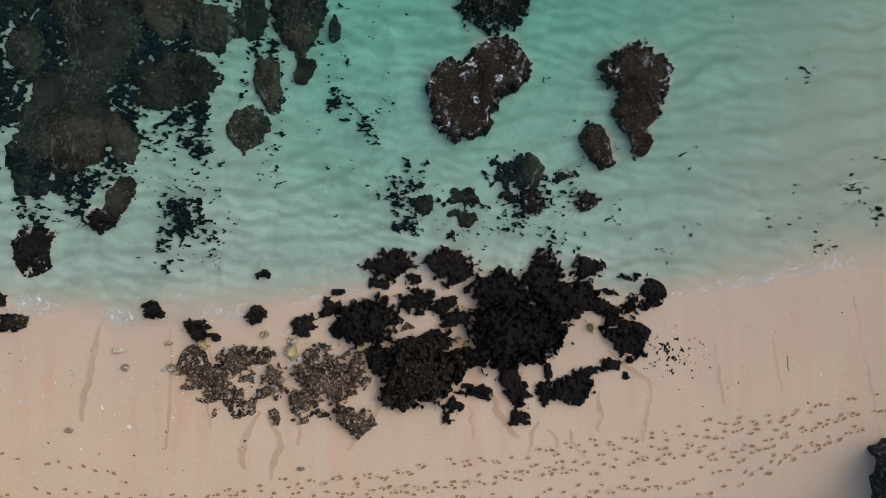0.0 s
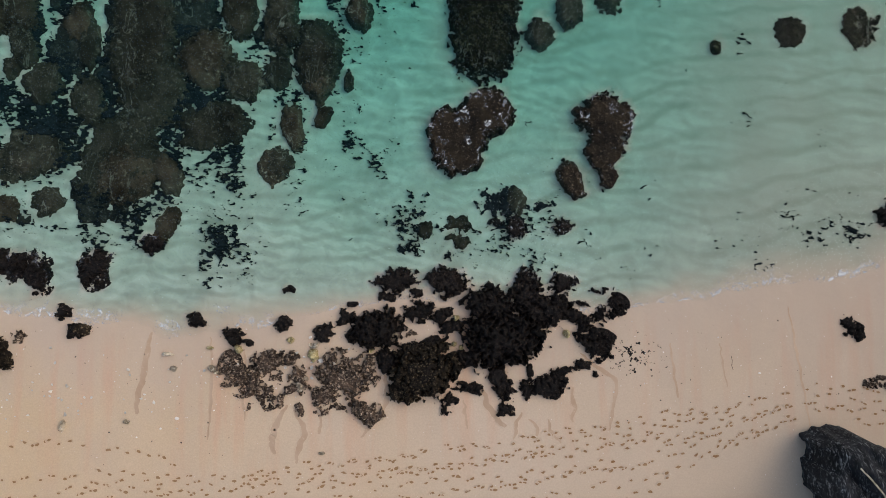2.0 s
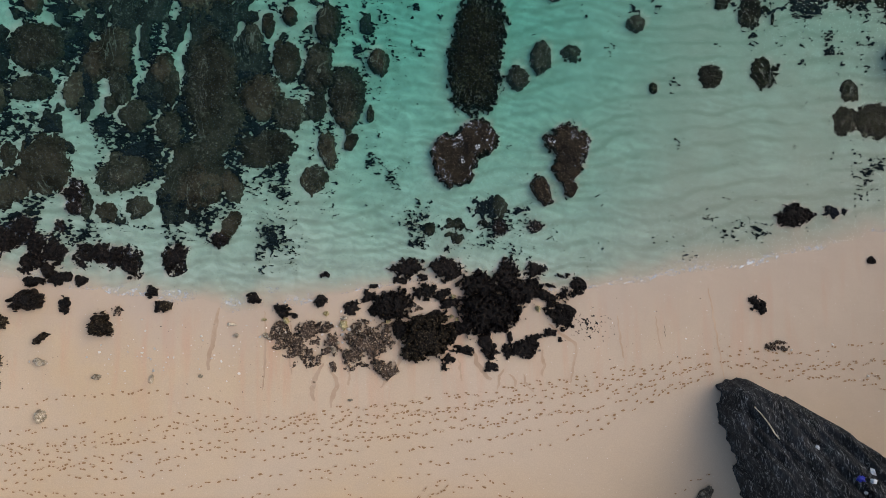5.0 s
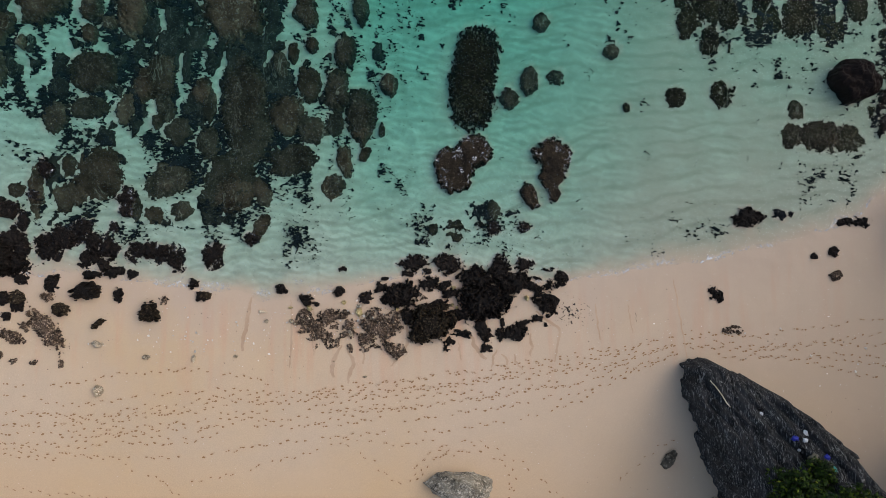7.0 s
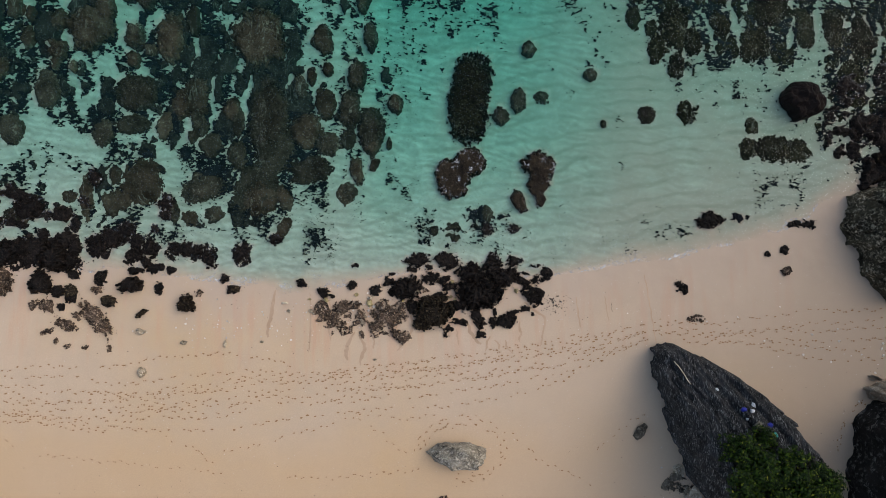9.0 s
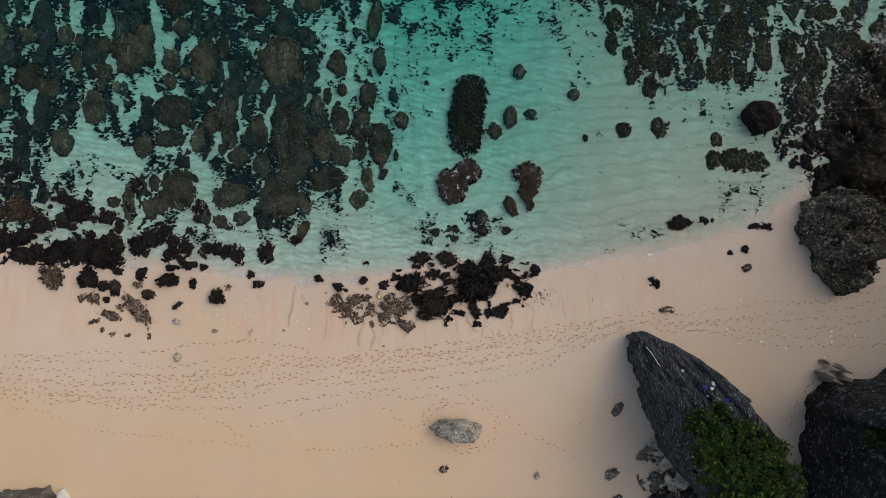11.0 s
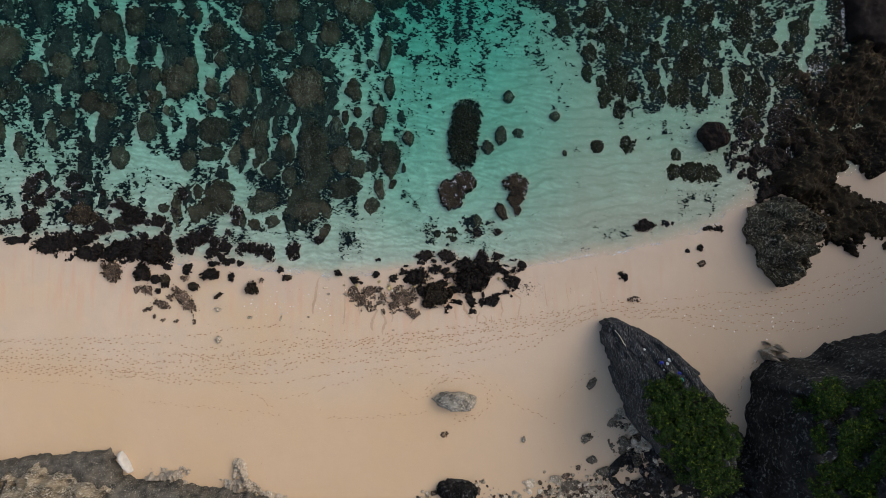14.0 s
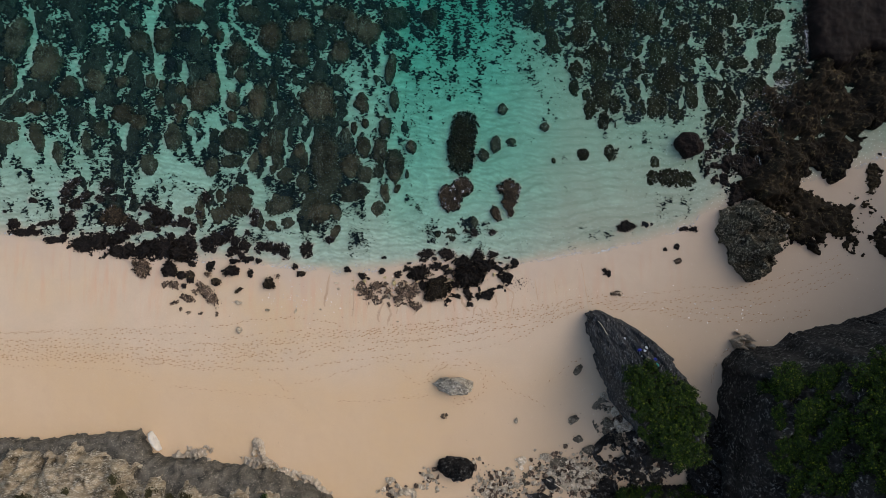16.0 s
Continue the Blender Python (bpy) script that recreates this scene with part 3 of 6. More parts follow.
fringe(7.27, -3.65, 1.26, 1.89, 30, 0.25)
fringe(7.58, -1.66, 1.26, 1.05, 0, 0.2)
fringe(5.27, -0.73, 1.47, 1.05, 0, 0.2)
fringe(3.70, -5.44, 1.47, 1.05, 0, 0.05)
fringe(2.54, -5.23, 1.05, 2.10, 12, 0.08)
fringe(-4.18, -2.50, 1.26, 1.26, 0, 0.12)
fringe(-8.06, -5.23, 2.52, 1.89, 0, 0.16, CRUST)
fringe(-9.22, -4.39, 1.05, 1.47, 0, 0.2, CRUST)
fringe(-4.70, -5.23, 2.73, 1.68, 0, 0.1, CRUST)
black(-16.00, -2.71, 0.92, 0.63, 0, 0.35, 0.5)
fringe(-26.36, 0.37, 1.95, 2.18, 0, 0.24)
fringe(-22.20, 0.36, 2.25, 2.03, 0, 0.24)
fringe(-23.77, -0.16, 1.28, 1.35, 0, 0.24)
fringe(-25.27, 1.30, 2.25, 1.73, 0, 0.24)
fringe(-19.50, 0.20, 4.13, 1.65, 0, 0.24)
fringe(-17.81, -0.37, 1.43, 1.80, 0, 0.24)
fringe(-15.22, 0.03, 1.65, 2.03, -40, 0.24)
fringe(-27.94, -1.65, 1.65, 1.13, 0, 0.24)
fringe(-25.99, -1.73, 1.35, 1.28, 0, 0.24)
fringe(-38.70, 0.53, 5.65, 2.76, 0, 0.24)
fringe(-30.54, -0.76, 8.16, 1.38, 0, 0.1)

# rocks in the shallows
brown(0.76, 5.55, 2.55, 3.15, 0, 1.0, 0.12, lobes=[(1.2, 1.32, 2.55, 2.15), (-0.6, 0.5, 1.6, 2.0)], top=0.02)
brown(7.27, 6.75, 2.65, 2.1, 0, 1.0, 0.3, lobes=[(0.0, -1.4, 1.9, 2.4), (0.15, -2.7, 0.9, 1.1)], top=0.04)
brown(5.75, 3.84, 1.01, 1.85, 25, 0.7, 0.1)
black(5.36, 1.83, 0.92, 0.76, 0, 0.5, 0.3)
weed(2.75, 2.86, 2.00, 1.51, 0)
coral(3.38, 2.96, 1.01, 1.34, 0, 0.45)
black(3.28, 1.81, 0.92, 1.05, 0, 0.5, 0.2)
weed(4.54, 2.86, 1.39, 0.50, 0)
black(2.39, 2.02, 0.63, 0.38, 0, 0.3, 0.4)
coral(-0.71, 1.66, 0.76, 0.76, 0)
weed(-1.51, 1.95, 1.05, 0.63, 0)
coral(0.86, 1.60, 1.68, 1.76, 0, 0.35, 0.8)
weed(-1.24, 0.82, 1.18, 0.63, 0)
weed(0.44, 0.50, 0.63, 0.46, 0)
weed(-0.92, 2.44, 0.84, 0.38, 0)
tagged(blob("coral", 1.95, 11.8, 3.4, 5.2, 0, 0.8, 0.25, GREENREEF, 0.05, 0.5, 0.12, top=-0.2, fray=0.4, lobes=[(0.15, 1.9, 3.1, 3.0), (0.0, -1.9, 2.7, 3.0)]), "long dark coral bank under shallow clear water", "coral", "coral domes")
coral(-3.60, 11.47, 1.20, 1.58, 0)
coral(-7.22, 4.65, 1.28, 1.58, 0)
coral(-12.16, 1.91, 1.05, 1.79, -25)
black(-12.68, 1.07, 1.18, 0.88, 0, 0.5)
black(-15.20, 0.13, 1.76, 1.05, 50, 0.5, 0.5)
coral(15.56, 10.46, 1.50, 1.50, 0)
coral(18.60, 10.64, 1.58, 1.80, 0, 0.35, 0.6)
coral(12.26, 9.80, 0.56, 0.68, 0)
coral(6.62, 15.63, 1.20, 1.43, 0)
coral(4.46, 10.43, 1.35, 1.58, 0)
coral(5.86, 11.74, 1.35, 1.80, 0)
coral(7.54, 11.92, 1.28, 1.20, 0, 0.35, 0.5)
coral(11.30, 13.55, 1.05, 1.05, 0)
tagged(blob("block_rock", 27.2, 11.3, 2.7, 2.8, -15, 1.8, 0.06, BROWNBLACK, 0.05, 0.22, 0.1), "smooth blackish brown block of rock awash in the shallows", "rock")
coral(23.28, 7.81, 1.58, 1.88, 0)
coral(25.16, 7.81, 2.81, 2.33, 0, 0.5, 0.3)
coral(27.03, 7.61, 2.10, 2.10, 0, 0.5, 0.4)
coral(23.55, 9.61, 1.05, 1.43, 0)

# black rocks along the rest of the beach
black(20.29, 2.38, 2.01, 1.26, 10, 0.6, 0.2)
weed(22.36, 2.62, 1.63, 0.63, 0)
black(27.07, 2.03, 2.14, 0.75, 0, 0.3, 0.7)
black(25.80, 0.09, 0.69, 0.63, 0, 0.4, 0.2)
black(24.55, -0.22, 0.50, 0.50, 0, 0.3, 0.2)
crust(25.92, -1.48, 1.00, 0.69, 10, 0.4, 0.2)
black(18.00, -2.70, 1.00, 1.26, 0, 0.3, 0.6)
crust(19.00, -5.03, 1.13, 0.57, 0, 0.3, 0.4)
black(-30.54, -1.83, 1.38, 1.63, 0, 0.6, 0.3)
crust(-33.56, -2.07, 2.01, 1.88, 0, 0.6, 0.2)
black(-29.44, -0.15, 2.03, 2.10, 0, 1.2, 0.2)
black(-26.36, 0.37, 1.43, 1.58, 0, 0.4, 0.6)
black(-23.77, -0.16, 0.90, 0.98, 0, 0.4, 0.6)
black(-23.56, -2.30, 1.88, 1.28, 0, 1.0, 0.2)
black(-23.33, -1.29, 1.20, 0.64, 0, 0.5, 0.4)
black(-22.20, 0.36, 1.58, 1.43, 0, 0.5, 0.6)
black(-19.61, 0.20, 3.45, 1.13, 0, 0.5, 0.5)
black(-17.81, -0.37, 1.05, 1.35, 0, 0.5, 0.5)
black(-15.22, 0.03, 1.28, 1.58, -40, 0.5, 0.5)
black(-21.75, -1.07, 0.86, 0.64, 0, 0.4, 0.4)
black(-20.66, -1.23, 0.71, 0.64, 0, 0.4, 0.3)
black(-21.53, -2.61, 0.71, 1.01, 0, 0.4, 0.6)
black(-25.99, -1.73, 0.90, 0.83, 0, 0.4, 0.7)
crust(-26.15, -2.78, 0.86, 0.71, 0, 0.5, 0.3)
darkcrust(-25.29, -3.57, 1.09, 0.86, -35, 0.5, 0.2)
darkcrust(-22.85, -4.52, 1.01, 0.45, 35, 0.35, 0.3)
darkcrust(-19.47, -3.74, 1.31, 1.50, -30, 0.7, 0.25)
crust(-18.53, -3.03, 0.75, 0.53, 0, 0.3, 0.4)
black(-16.58, -1.88, 0.83, 0.64, 0, 0.35, 0.6)
darkcrust(-15.87, -2.70, 0.94, 0.53, 0, 0.3, 0.5)
black(-29.03, -2.70, 1.20, 0.98, 0, 0.5, 0.5)
darkcrust(-28.21, -2.89, 0.90, 1.20, 0, 0.5, 0.4)
black(-27.94, -1.58, 1.05, 0.64, 0, 0.3, 0.8)
black(-24.03, 1.71, 1.43, 1.80, 0, 0.5, 0.6)
black(-25.27, 1.30, 1.58, 1.20, 0, 0.5, 0.6)
black(-27.85, 2.36, 0.68, 1.43, 0, 0.4, 0.5)
crust(-26.26, -4.83, 3.43, 1.29, -50, 0.45, 0.12)
crust(-29.99, -3.84, 1.37, 1.03, 0, 0.35, 0.25)
crust(-28.40, -5.34, 2.06, 0.86, -25, 0.3, 0.3)
crust(-31.06, -3.84, 0.69, 0.86, 0, 0.2, 0.5)
crust(-29.78, -5.77, 1.11, 0.51, 20, 0.2, 0.5)
crust(-29.13, -6.54, 0.39, 0.51, 0, 0.2, 0.4)
crust(-26.99, -7.06, 0.69, 0.39, 20, 0.2, 0.4)
crust(-25.15, -7.06, 0.43, 0.60, 0, 0.2, 0.4)
crust(-28.27, -6.88, 0.60, 0.39, 0, 0.2, 0.4)
crust(-27.63, -4.61, 0.86, 0.69, 0, 0.3, 0.4)
black(-30.42, -2.26, 1.71, 1.63, 0, 0.8, 0.15)
black(-29.18, -2.90, 1.03, 0.94, 0, 0.5, 0.3)
black(-28.15, -3.20, 0.94, 1.29, 0, 0.4, 0.4)
black(-28.83, -3.97, 0.69, 0.69, 0, 0.4, 0.4)
black(-39.95, 0.54, 3.27, 1.76, 0, 0.4, 0.35)
black(-38.19, 1.16, 2.64, 1.88, 8, 0.5, 0.45)
black(-35.87, -0.17, 3.27, 1.76, -10, 0.6, 0.55)
black(-33.05, 0.19, 3.89, 1.88, 15, 0.7, 0.65)
black(-30.41, 0.11, 4.52, 2.51, 0, 0.4, 0.35)
black(-28.64, 1.11, 1.88, 1.38, 8, 0.5, 0.45)
black(-41.82, 3.06, 1.88, 2.26, -10, 0.6, 0.55)
black(-40.87, 5.25, 1.63, 1.38, 15, 0.7, 0.65)
black(-37.41, 7.12, 2.14, 1.88, 0, 0.4, 0.35)
black(-39.92, 6.19, 1.26, 1.13, 8, 0.5, 0.45)
black(-32.40, 4.58, 3.14, 0.88, -10, 0.6, 0.55)
black(-31.46, 3.45, 2.64, 1.88, 15, 0.7, 0.65)
black(-46.54, 2.08, 4.02, 0.88, 0, 0.4, 0.35)
black(-44.02, 3.07, 2.64, 0.69, 8, 0.5, 0.45)
black(-42.31, 5.57, 0.82, 0.88, -10, 0.6, 0.55)
black(-40.86, 7.76, 1.13, 0.88, 15, 0.7, 0.65)
black(-41.93, 6.64, 0.88, 0.63, 0, 0.4, 0.35)
black(-26.45, 1.10, 1.38, 0.94, 8, 0.5, 0.45)
black(-25.13, 1.03, 1.63, 1.26, -10, 0.6, 0.55)
black(-26.42, 5.81, 1.07, 1.26, 15, 0.7, 0.65)
black(-28.01, 2.36, 0.63, 1.26, 0, 0.4, 0.35)
black(-34.60, 2.40, 2.51, 1.63, 8, 0.5, 0.45)
black(-28.95, 3.00, 1.51, 1.38, -10, 0.6, 0.55)
black(-36.18, 1.46, 2.51, 1.26, 15, 0.7, 0.65)
black(-43.40, 1.18, 2.51, 0.88, 0, 0.4, 0.35)
darkcrust(-36.80, 3.85, 3.27, 2.26, 0, 0.5, 0.4, "dark brown encrusted rock awash among black rocks")

rng = random.Random(11)
for i in range(55):
    x = -50 + 29 * rng.random() ** 0.8
    size = 0.45 + 0.9 * rng.random() ** 2
    black(x, float(shore(x)) + 0.4 + 6.5 * rng.random() ** 1.4, size, size * (0.7 + 0.5 * rng.random()), 180 * rng.random(), 0.2 + 0.3 * size, 0.3 + 0.4 * rng.random(), "wet black rock among others in the shallows")

# coral domes of the reef
coral(-23.78, 9.85, 2.64, 1.69, 0)
coral(-19.30, 2.71, 1.39, 1.42, 5)
coral(-17.43, 3.00, 1.72, 1.42, -6)
coral(-7.28, 8.67, 1.32, 1.69, -6)
coral(-38.92, 19.06, 2.21, 2.83, -12)
coral(-35.80, 15.28, 2.76, 2.26, 0)
coral(-44.56, 20.97, 3.32, 4.52, -12)
coral(-47.69, 24.13, 2.76, 5.09, -12)
coral(-45.53, 15.95, 2.21, 1.70, 5)
coral(-45.54, 12.81, 1.66, 3.39, 10)
coral(-43.04, 10.92, 1.33, 2.83, 0)
coral(-39.90, 12.16, 1.11, 2.26, 5)
coral(-38.32, 13.72, 1.66, 2.26, -12)
coral(-34.23, 14.33, 2.21, 2.26, 0)
dark_coral(-28.85, 24.04, 1.33, 1.70, -6)
dark_coral(-30.43, 20.90, 1.33, 1.70, 10)
coral(-15.97, 24.60, 3.32, 3.39, -12)
coral(-11.58, 22.07, 2.21, 2.83, 5)
coral(-8.43, 24.56, 2.76, 3.39, 5)
coral(-5.94, 20.16, 1.11, 3.39, -6)
coral(-12.19, 26.47, 3.32, 2.26, 0)
coral(-21.61, 26.51, 2.76, 2.26, 5)
coral(-5.28, 26.12, 3.32, 2.83, 10)
coral(-1.52, 26.10, 2.21, 2.26, -6)
coral(-15.98, 21.46, 2.21, 2.26, 10)
coral(-10.31, 25.20, 1.66, 3.39, 5)
coral(17.66, 17.21, 2.32, 3.50, 5)
coral(16.33, 15.52, 1.33, 2.37, -12)
coral(17.90, 14.26, 1.33, 2.15, -12)
coral(19.16, 16.14, 1.44, 2.37, 0)
coral(31.70, 11.49, 1.44, 1.47, 0)
coral(19.84, 26.31, 3.98, 4.07, 5)
coral(34.87, 17.76, 2.98, 3.05, 5)
coral(16.99, 21.93, 2.76, 2.26, -6)
coral(19.50, 21.92, 1.66, 2.26, -6)
coral(22.97, 25.04, 2.76, 2.83, 0)
coral(31.14, 25.63, 2.76, 2.26, -12)
coral(15.43, 23.82, 2.21, 2.83, -12)
coral(14.78, 20.05, 1.66, 2.26, 5)
coral(33.00, 20.59, 2.21, 1.70, 10)
dark_coral(28.57, 13.08, 1.11, 1.13, 0)
coral(-13.32, 10.39, 3.17, 6.43, -6)
coral(-14.34, 5.03, 3.77, 4.72, -18)
coral(-15.63, 7.60, 1.71, 2.14, 0)
coral(-10.06, 6.32, 3.26, 2.23, 0)
coral(-7.40, 4.56, 1.37, 1.80, 0)
coral(-6.63, 6.23, 1.16, 2.23, 8)
coral(-5.56, 9.40, 1.97, 3.94, 0)
coral(-8.99, 11.46, 1.63, 2.66, 5)
coral(-7.06, 11.03, 1.89, 3.00, 0)
coral(-10.49, 9.53, 2.40, 2.57, 0)
coral(-3.63, 11.46, 1.16, 1.63, 0)
coral(-4.14, 8.29, 0.47, 1.03, 0)
coral(-23.00, 5.37, 3.86, 3.94, -10)
coral(-24.42, 4.17, 1.71, 1.71, 0)
coral(-18.20, 5.12, 3.60, 2.40, 15)
coral(-17.69, 8.29, 1.97, 1.89, 0)
coral(-19.14, 8.98, 0.86, 1.03, 0)
coral(-23.43, 12.32, 3.34, 3.17, 0)
coral(-25.92, 9.40, 1.71, 2.40, -10)
coral(-30.33, 12.32, 1.71, 2.23, 0)
coral(-26.77, 17.63, 3.60, 3.17, 0)
coral(-14.13, 16.61, 4.72, 4.80, 0)
coral(-20.52, 3.06, 1.03, 1.71, 0)
coral(-25.36, 3.83, 1.37, 2.14, 12)
coral(-27.20, 4.39, 1.11, 3.94, 3)
coral(-18.54, 10.00, 1.46, 2.23, 10)
coral(-16.06, 11.03, 1.46, 2.06, 0)
coral(-15.63, 9.96, 1.03, 2.57, 0)
coral(-18.84, 12.10, 2.14, 3.43, 0)
coral(-19.92, 11.46, 1.46, 2.74, 0)
coral(-23.56, 16.82, 1.37, 1.89, 10)
coral(-29.35, 15.32, 1.11, 2.57, -15)
coral(-31.70, 16.61, 1.11, 1.89, 0)
coral(-21.20, 9.75, 1.46, 2.40, -12)
coral(-32.99, 9.53, 2.14, 2.57, 0)
coral(-28.27, 14.33, 0.69, 1.03, 0)
coral(-23.69, 14.89, 1.03, 1.46, 0)
coral(-9.20, 16.39, 1.71, 2.57, 0)
coral(-8.77, 14.03, 0.94, 1.20, 0)
coral(-10.06, 13.60, 0.86, 1.54, 0)
coral(-6.63, 13.60, 1.54, 2.57, 0)
coral(-5.56, 16.61, 1.11, 2.57, 0)
coral(-10.91, 12.75, 1.11, 2.14, 0)
coral(-12.20, 4.39, 1.29, 1.71, 20)
coral(-32.35, 2.89, 2.57, 1.71, 0)
coral(-28.49, 4.39, 1.29, 1.11, 0)
coral(-25.06, 5.98, 1.11, 1.54, 0)
coral(-19.06, 17.89, 1.11, 2.57, 0)
coral(-20.77, 16.61, 2.57, 3.86, 0)
coral(-33.93, 23.39, 2.51, 2.76, 0)
coral(-31.41, 23.52, 2.39, 3.14, 0)
coral(-23.00, 21.89, 2.76, 3.01, 0)
coral(-22.62, 19.50, 1.51, 1.88, 0)
coral(-25.82, 18.87, 1.57, 2.14, 0)
coral(-27.27, 17.24, 3.14, 3.52, 20)
coral(-26.64, 23.39, 0.75, 1.13, 0)
coral(-25.01, 23.90, 0.88, 1.51, 0)
coral(-48.75, 13.34, 2.76, 2.76, 0)
coral(-47.49, 15.86, 2.01, 1.63, 0)
coral(-29.40, 17.93, 1.26, 1.63, 0)
coral(-29.53, 15.73, 1.38, 1.63, 30)
coral(-30.22, 12.72, 2.14, 3.27, 0)
coral(-31.48, 18.49, 0.88, 1.38, 0)
coral(-35.87, 18.87, 1.63, 1.51, 0)
coral(-32.73, 18.87, 1.38, 1.63, 0)
coral(-23.63, 16.67, 1.38, 1.63, -25)
coral(-22.37, 15.60, 1.00, 1.13, 0)
coral(-48.43, 19.50, 1.51, 3.14, 0)
coral(-43.72, 16.36, 1.76, 2.51, 0)
coral(-41.84, 18.24, 2.51, 2.51, 0)
coral(-28.65, 26.53, 3.77, 2.51, 0)
coral(-19.23, 23.90, 2.51, 3.77, 0)
coral(30.39, 22.64, 2.51, 3.39, 0)
coral(31.64, 20.44, 0.88, 1.00, 0)
coral(32.90, 22.95, 1.26, 1.38, 0)
coral(34.28, 23.90, 0.75, 1.26, 0)
coral(36.17, 22.51, 2.01, 2.26, 30)
coral(37.17, 25.78, 2.14, 1.63, 0)
coral(37.61, 19.00, 1.63, 1.76, 0)
coral(31.20, 13.53, 2.01, 2.64, 20)
coral(29.89, 16.99, 1.51, 3.77, 8)
coral(31.96, 16.36, 1.88, 3.77, 6)
coral(27.75, 16.99, 1.51, 3.52, 6)
coral(23.79, 15.73, 2.51, 2.76, 15)
coral(34.16, 13.53, 1.63, 2.51, 0)
coral(32.27, 24.21, 1.00, 1.00, 0)
coral(25.05, 18.87, 3.14, 3.77, 0)
coral(21.28, 17.30, 1.51, 2.51, 20)
coral(26.62, 23.90, 1.88, 2.51, 0)
coral(21.59, 20.13, 1.26, 2.51, 0)
coral(35.10, 20.44, 1.26, 1.51, 0)
coral(-8.65, 8.32, 2.20, 1.99, 0)
coral(-10.48, 8.63, 1.47, 1.47, 0)
coral(-12.89, 8.00, 3.15, 4.20, 0)
coral(-13.94, 4.43, 3.15, 3.36, 10)
coral(-11.95, 4.01, 1.26, 1.68, 15)
coral(-5.54, 8.21, 1.39, 1.89, 0)
coral(-5.23, 6.74, 0.71, 1.18, -30)
coral(-12.05, 2.12, 0.84, 1.26, -20)


# ---- the reef ----
CHANNELS = []


def channel(width, *points):
    """A winding channel of bare sand through the reef."""
    CHANNELS.append((0.7 * width, points))


channel(0.47, (-29.13, 18.11), (-28.06, 16.69), (-26.43, 15.23), (-25.40, 13.69))
channel(0.43, (-28.15, 16.61), (-28.58, 14.03), (-27.20, 11.03))
channel(1.29, (-31.06, 9.96), (-28.92, 8.89), (-26.35, 8.03))
channel(0.86, (-32.35, 9.96), (-33.20, 7.60))
channel(0.94, (-29.35, 6.32), (-28.92, 2.89), (-29.78, 2.03))
channel(0.21, (-22.70, 11.12), (-21.85, 8.55), (-20.77, 7.18))
channel(0.51, (-20.69, 6.66), (-21.12, 4.39), (-21.97, 2.46))
channel(0.17, (-19.27, 10.09), (-20.26, 8.12), (-20.86, 6.96))
channel(0.13, (-17.22, 13.60), (-17.52, 9.40), (-18.84, 8.46), (-19.92, 9.53))
channel(0.13, (-18.63, 8.46), (-17.77, 7.26), (-16.57, 7.60))
channel(0.21, (-14.47, 14.46), (-15.20, 11.55), (-15.46, 8.89))
channel(0.11, (-13.83, 8.89), (-14.26, 6.83))
channel(0.19, (-18.76, 17.68), (-18.84, 15.41))
channel(0.39, (-23.43, 18.75), (-23.69, 17.25), (-24.42, 16.18), (-23.86, 15.75))
channel(0.21, (-22.27, 18.32), (-22.92, 16.18))
channel(0.26, (-9.41, 17.89), (-9.93, 16.61))
channel(0.21, (-7.06, 18.53), (-7.83, 15.75), (-8.51, 12.75))
channel(0.17, (-11.69, 13.82), (-11.94, 12.75))
channel(0.13, (-9.97, 13.18), (-9.54, 10.18))
channel(0.51, (-10.91, 8.38), (-10.27, 7.95))
channel(0.34, (-7.57, 8.25), (-8.26, 5.89))
channel(0.21, (-15.63, 7.95), (-15.42, 7.18))
channel(0.13, (-20.34, 13.60), (-20.09, 10.60))
channel(0.13, (-12.20, 11.46), (-12.41, 9.96))
channel(0.31, (-46.24, 27.66), (-45.80, 23.90), (-46.49, 20.75), (-48.43, 17.61), (-49.38, 16.67))
channel(0.38, (-35.87, 25.78), (-34.55, 22.64), (-35.94, 20.63))
channel(0.38, (-32.92, 26.72), (-32.42, 22.64), (-31.66, 18.74))
channel(0.50, (-24.76, 24.84), (-25.13, 20.75), (-24.50, 16.23))
channel(0.44, (-28.90, 20.88), (-29.03, 17.61), (-28.34, 15.60), (-26.39, 13.72), (-27.39, 10.71))
channel(0.38, (-23.50, 25.28), (-22.24, 23.90), (-19.98, 21.70))
channel(0.50, (-35.31, 14.79), (-35.94, 11.65))
channel(0.75, (-44.23, 11.96), (-44.04, 10.39))
channel(0.25, (-22.49, 18.24), (-23.75, 15.60))
channel(0.75, (-47.81, 14.79), (-46.55, 10.08))
channel(0.19, (-43.85, 17.30), (-43.97, 15.10))
channel(0.31, (-18.91, 16.99), (-19.35, 13.53))
channel(0.38, (-28.02, 27.04), (-27.39, 25.15))
channel(0.31, (24.86, 26.72), (22.60, 22.64), (21.97, 19.50), (22.60, 16.04))
channel(1.00, (35.10, 22.64), (34.47, 21.70))
channel(0.63, (38.68, 26.72), (37.67, 24.02), (37.05, 20.63), (36.42, 17.93))
channel(0.25, (33.65, 20.00), (31.14, 20.63), (30.76, 18.87), (29.38, 20.88))
channel(0.13, (28.94, 17.61), (28.57, 15.10), (28.38, 13.09))
channel(0.25, (33.40, 17.61), (33.28, 15.10), (32.52, 11.65))
channel(0.19, (31.27, 15.23), (30.14, 13.47))
channel(0.13, (26.74, 17.93), (26.68, 15.42))
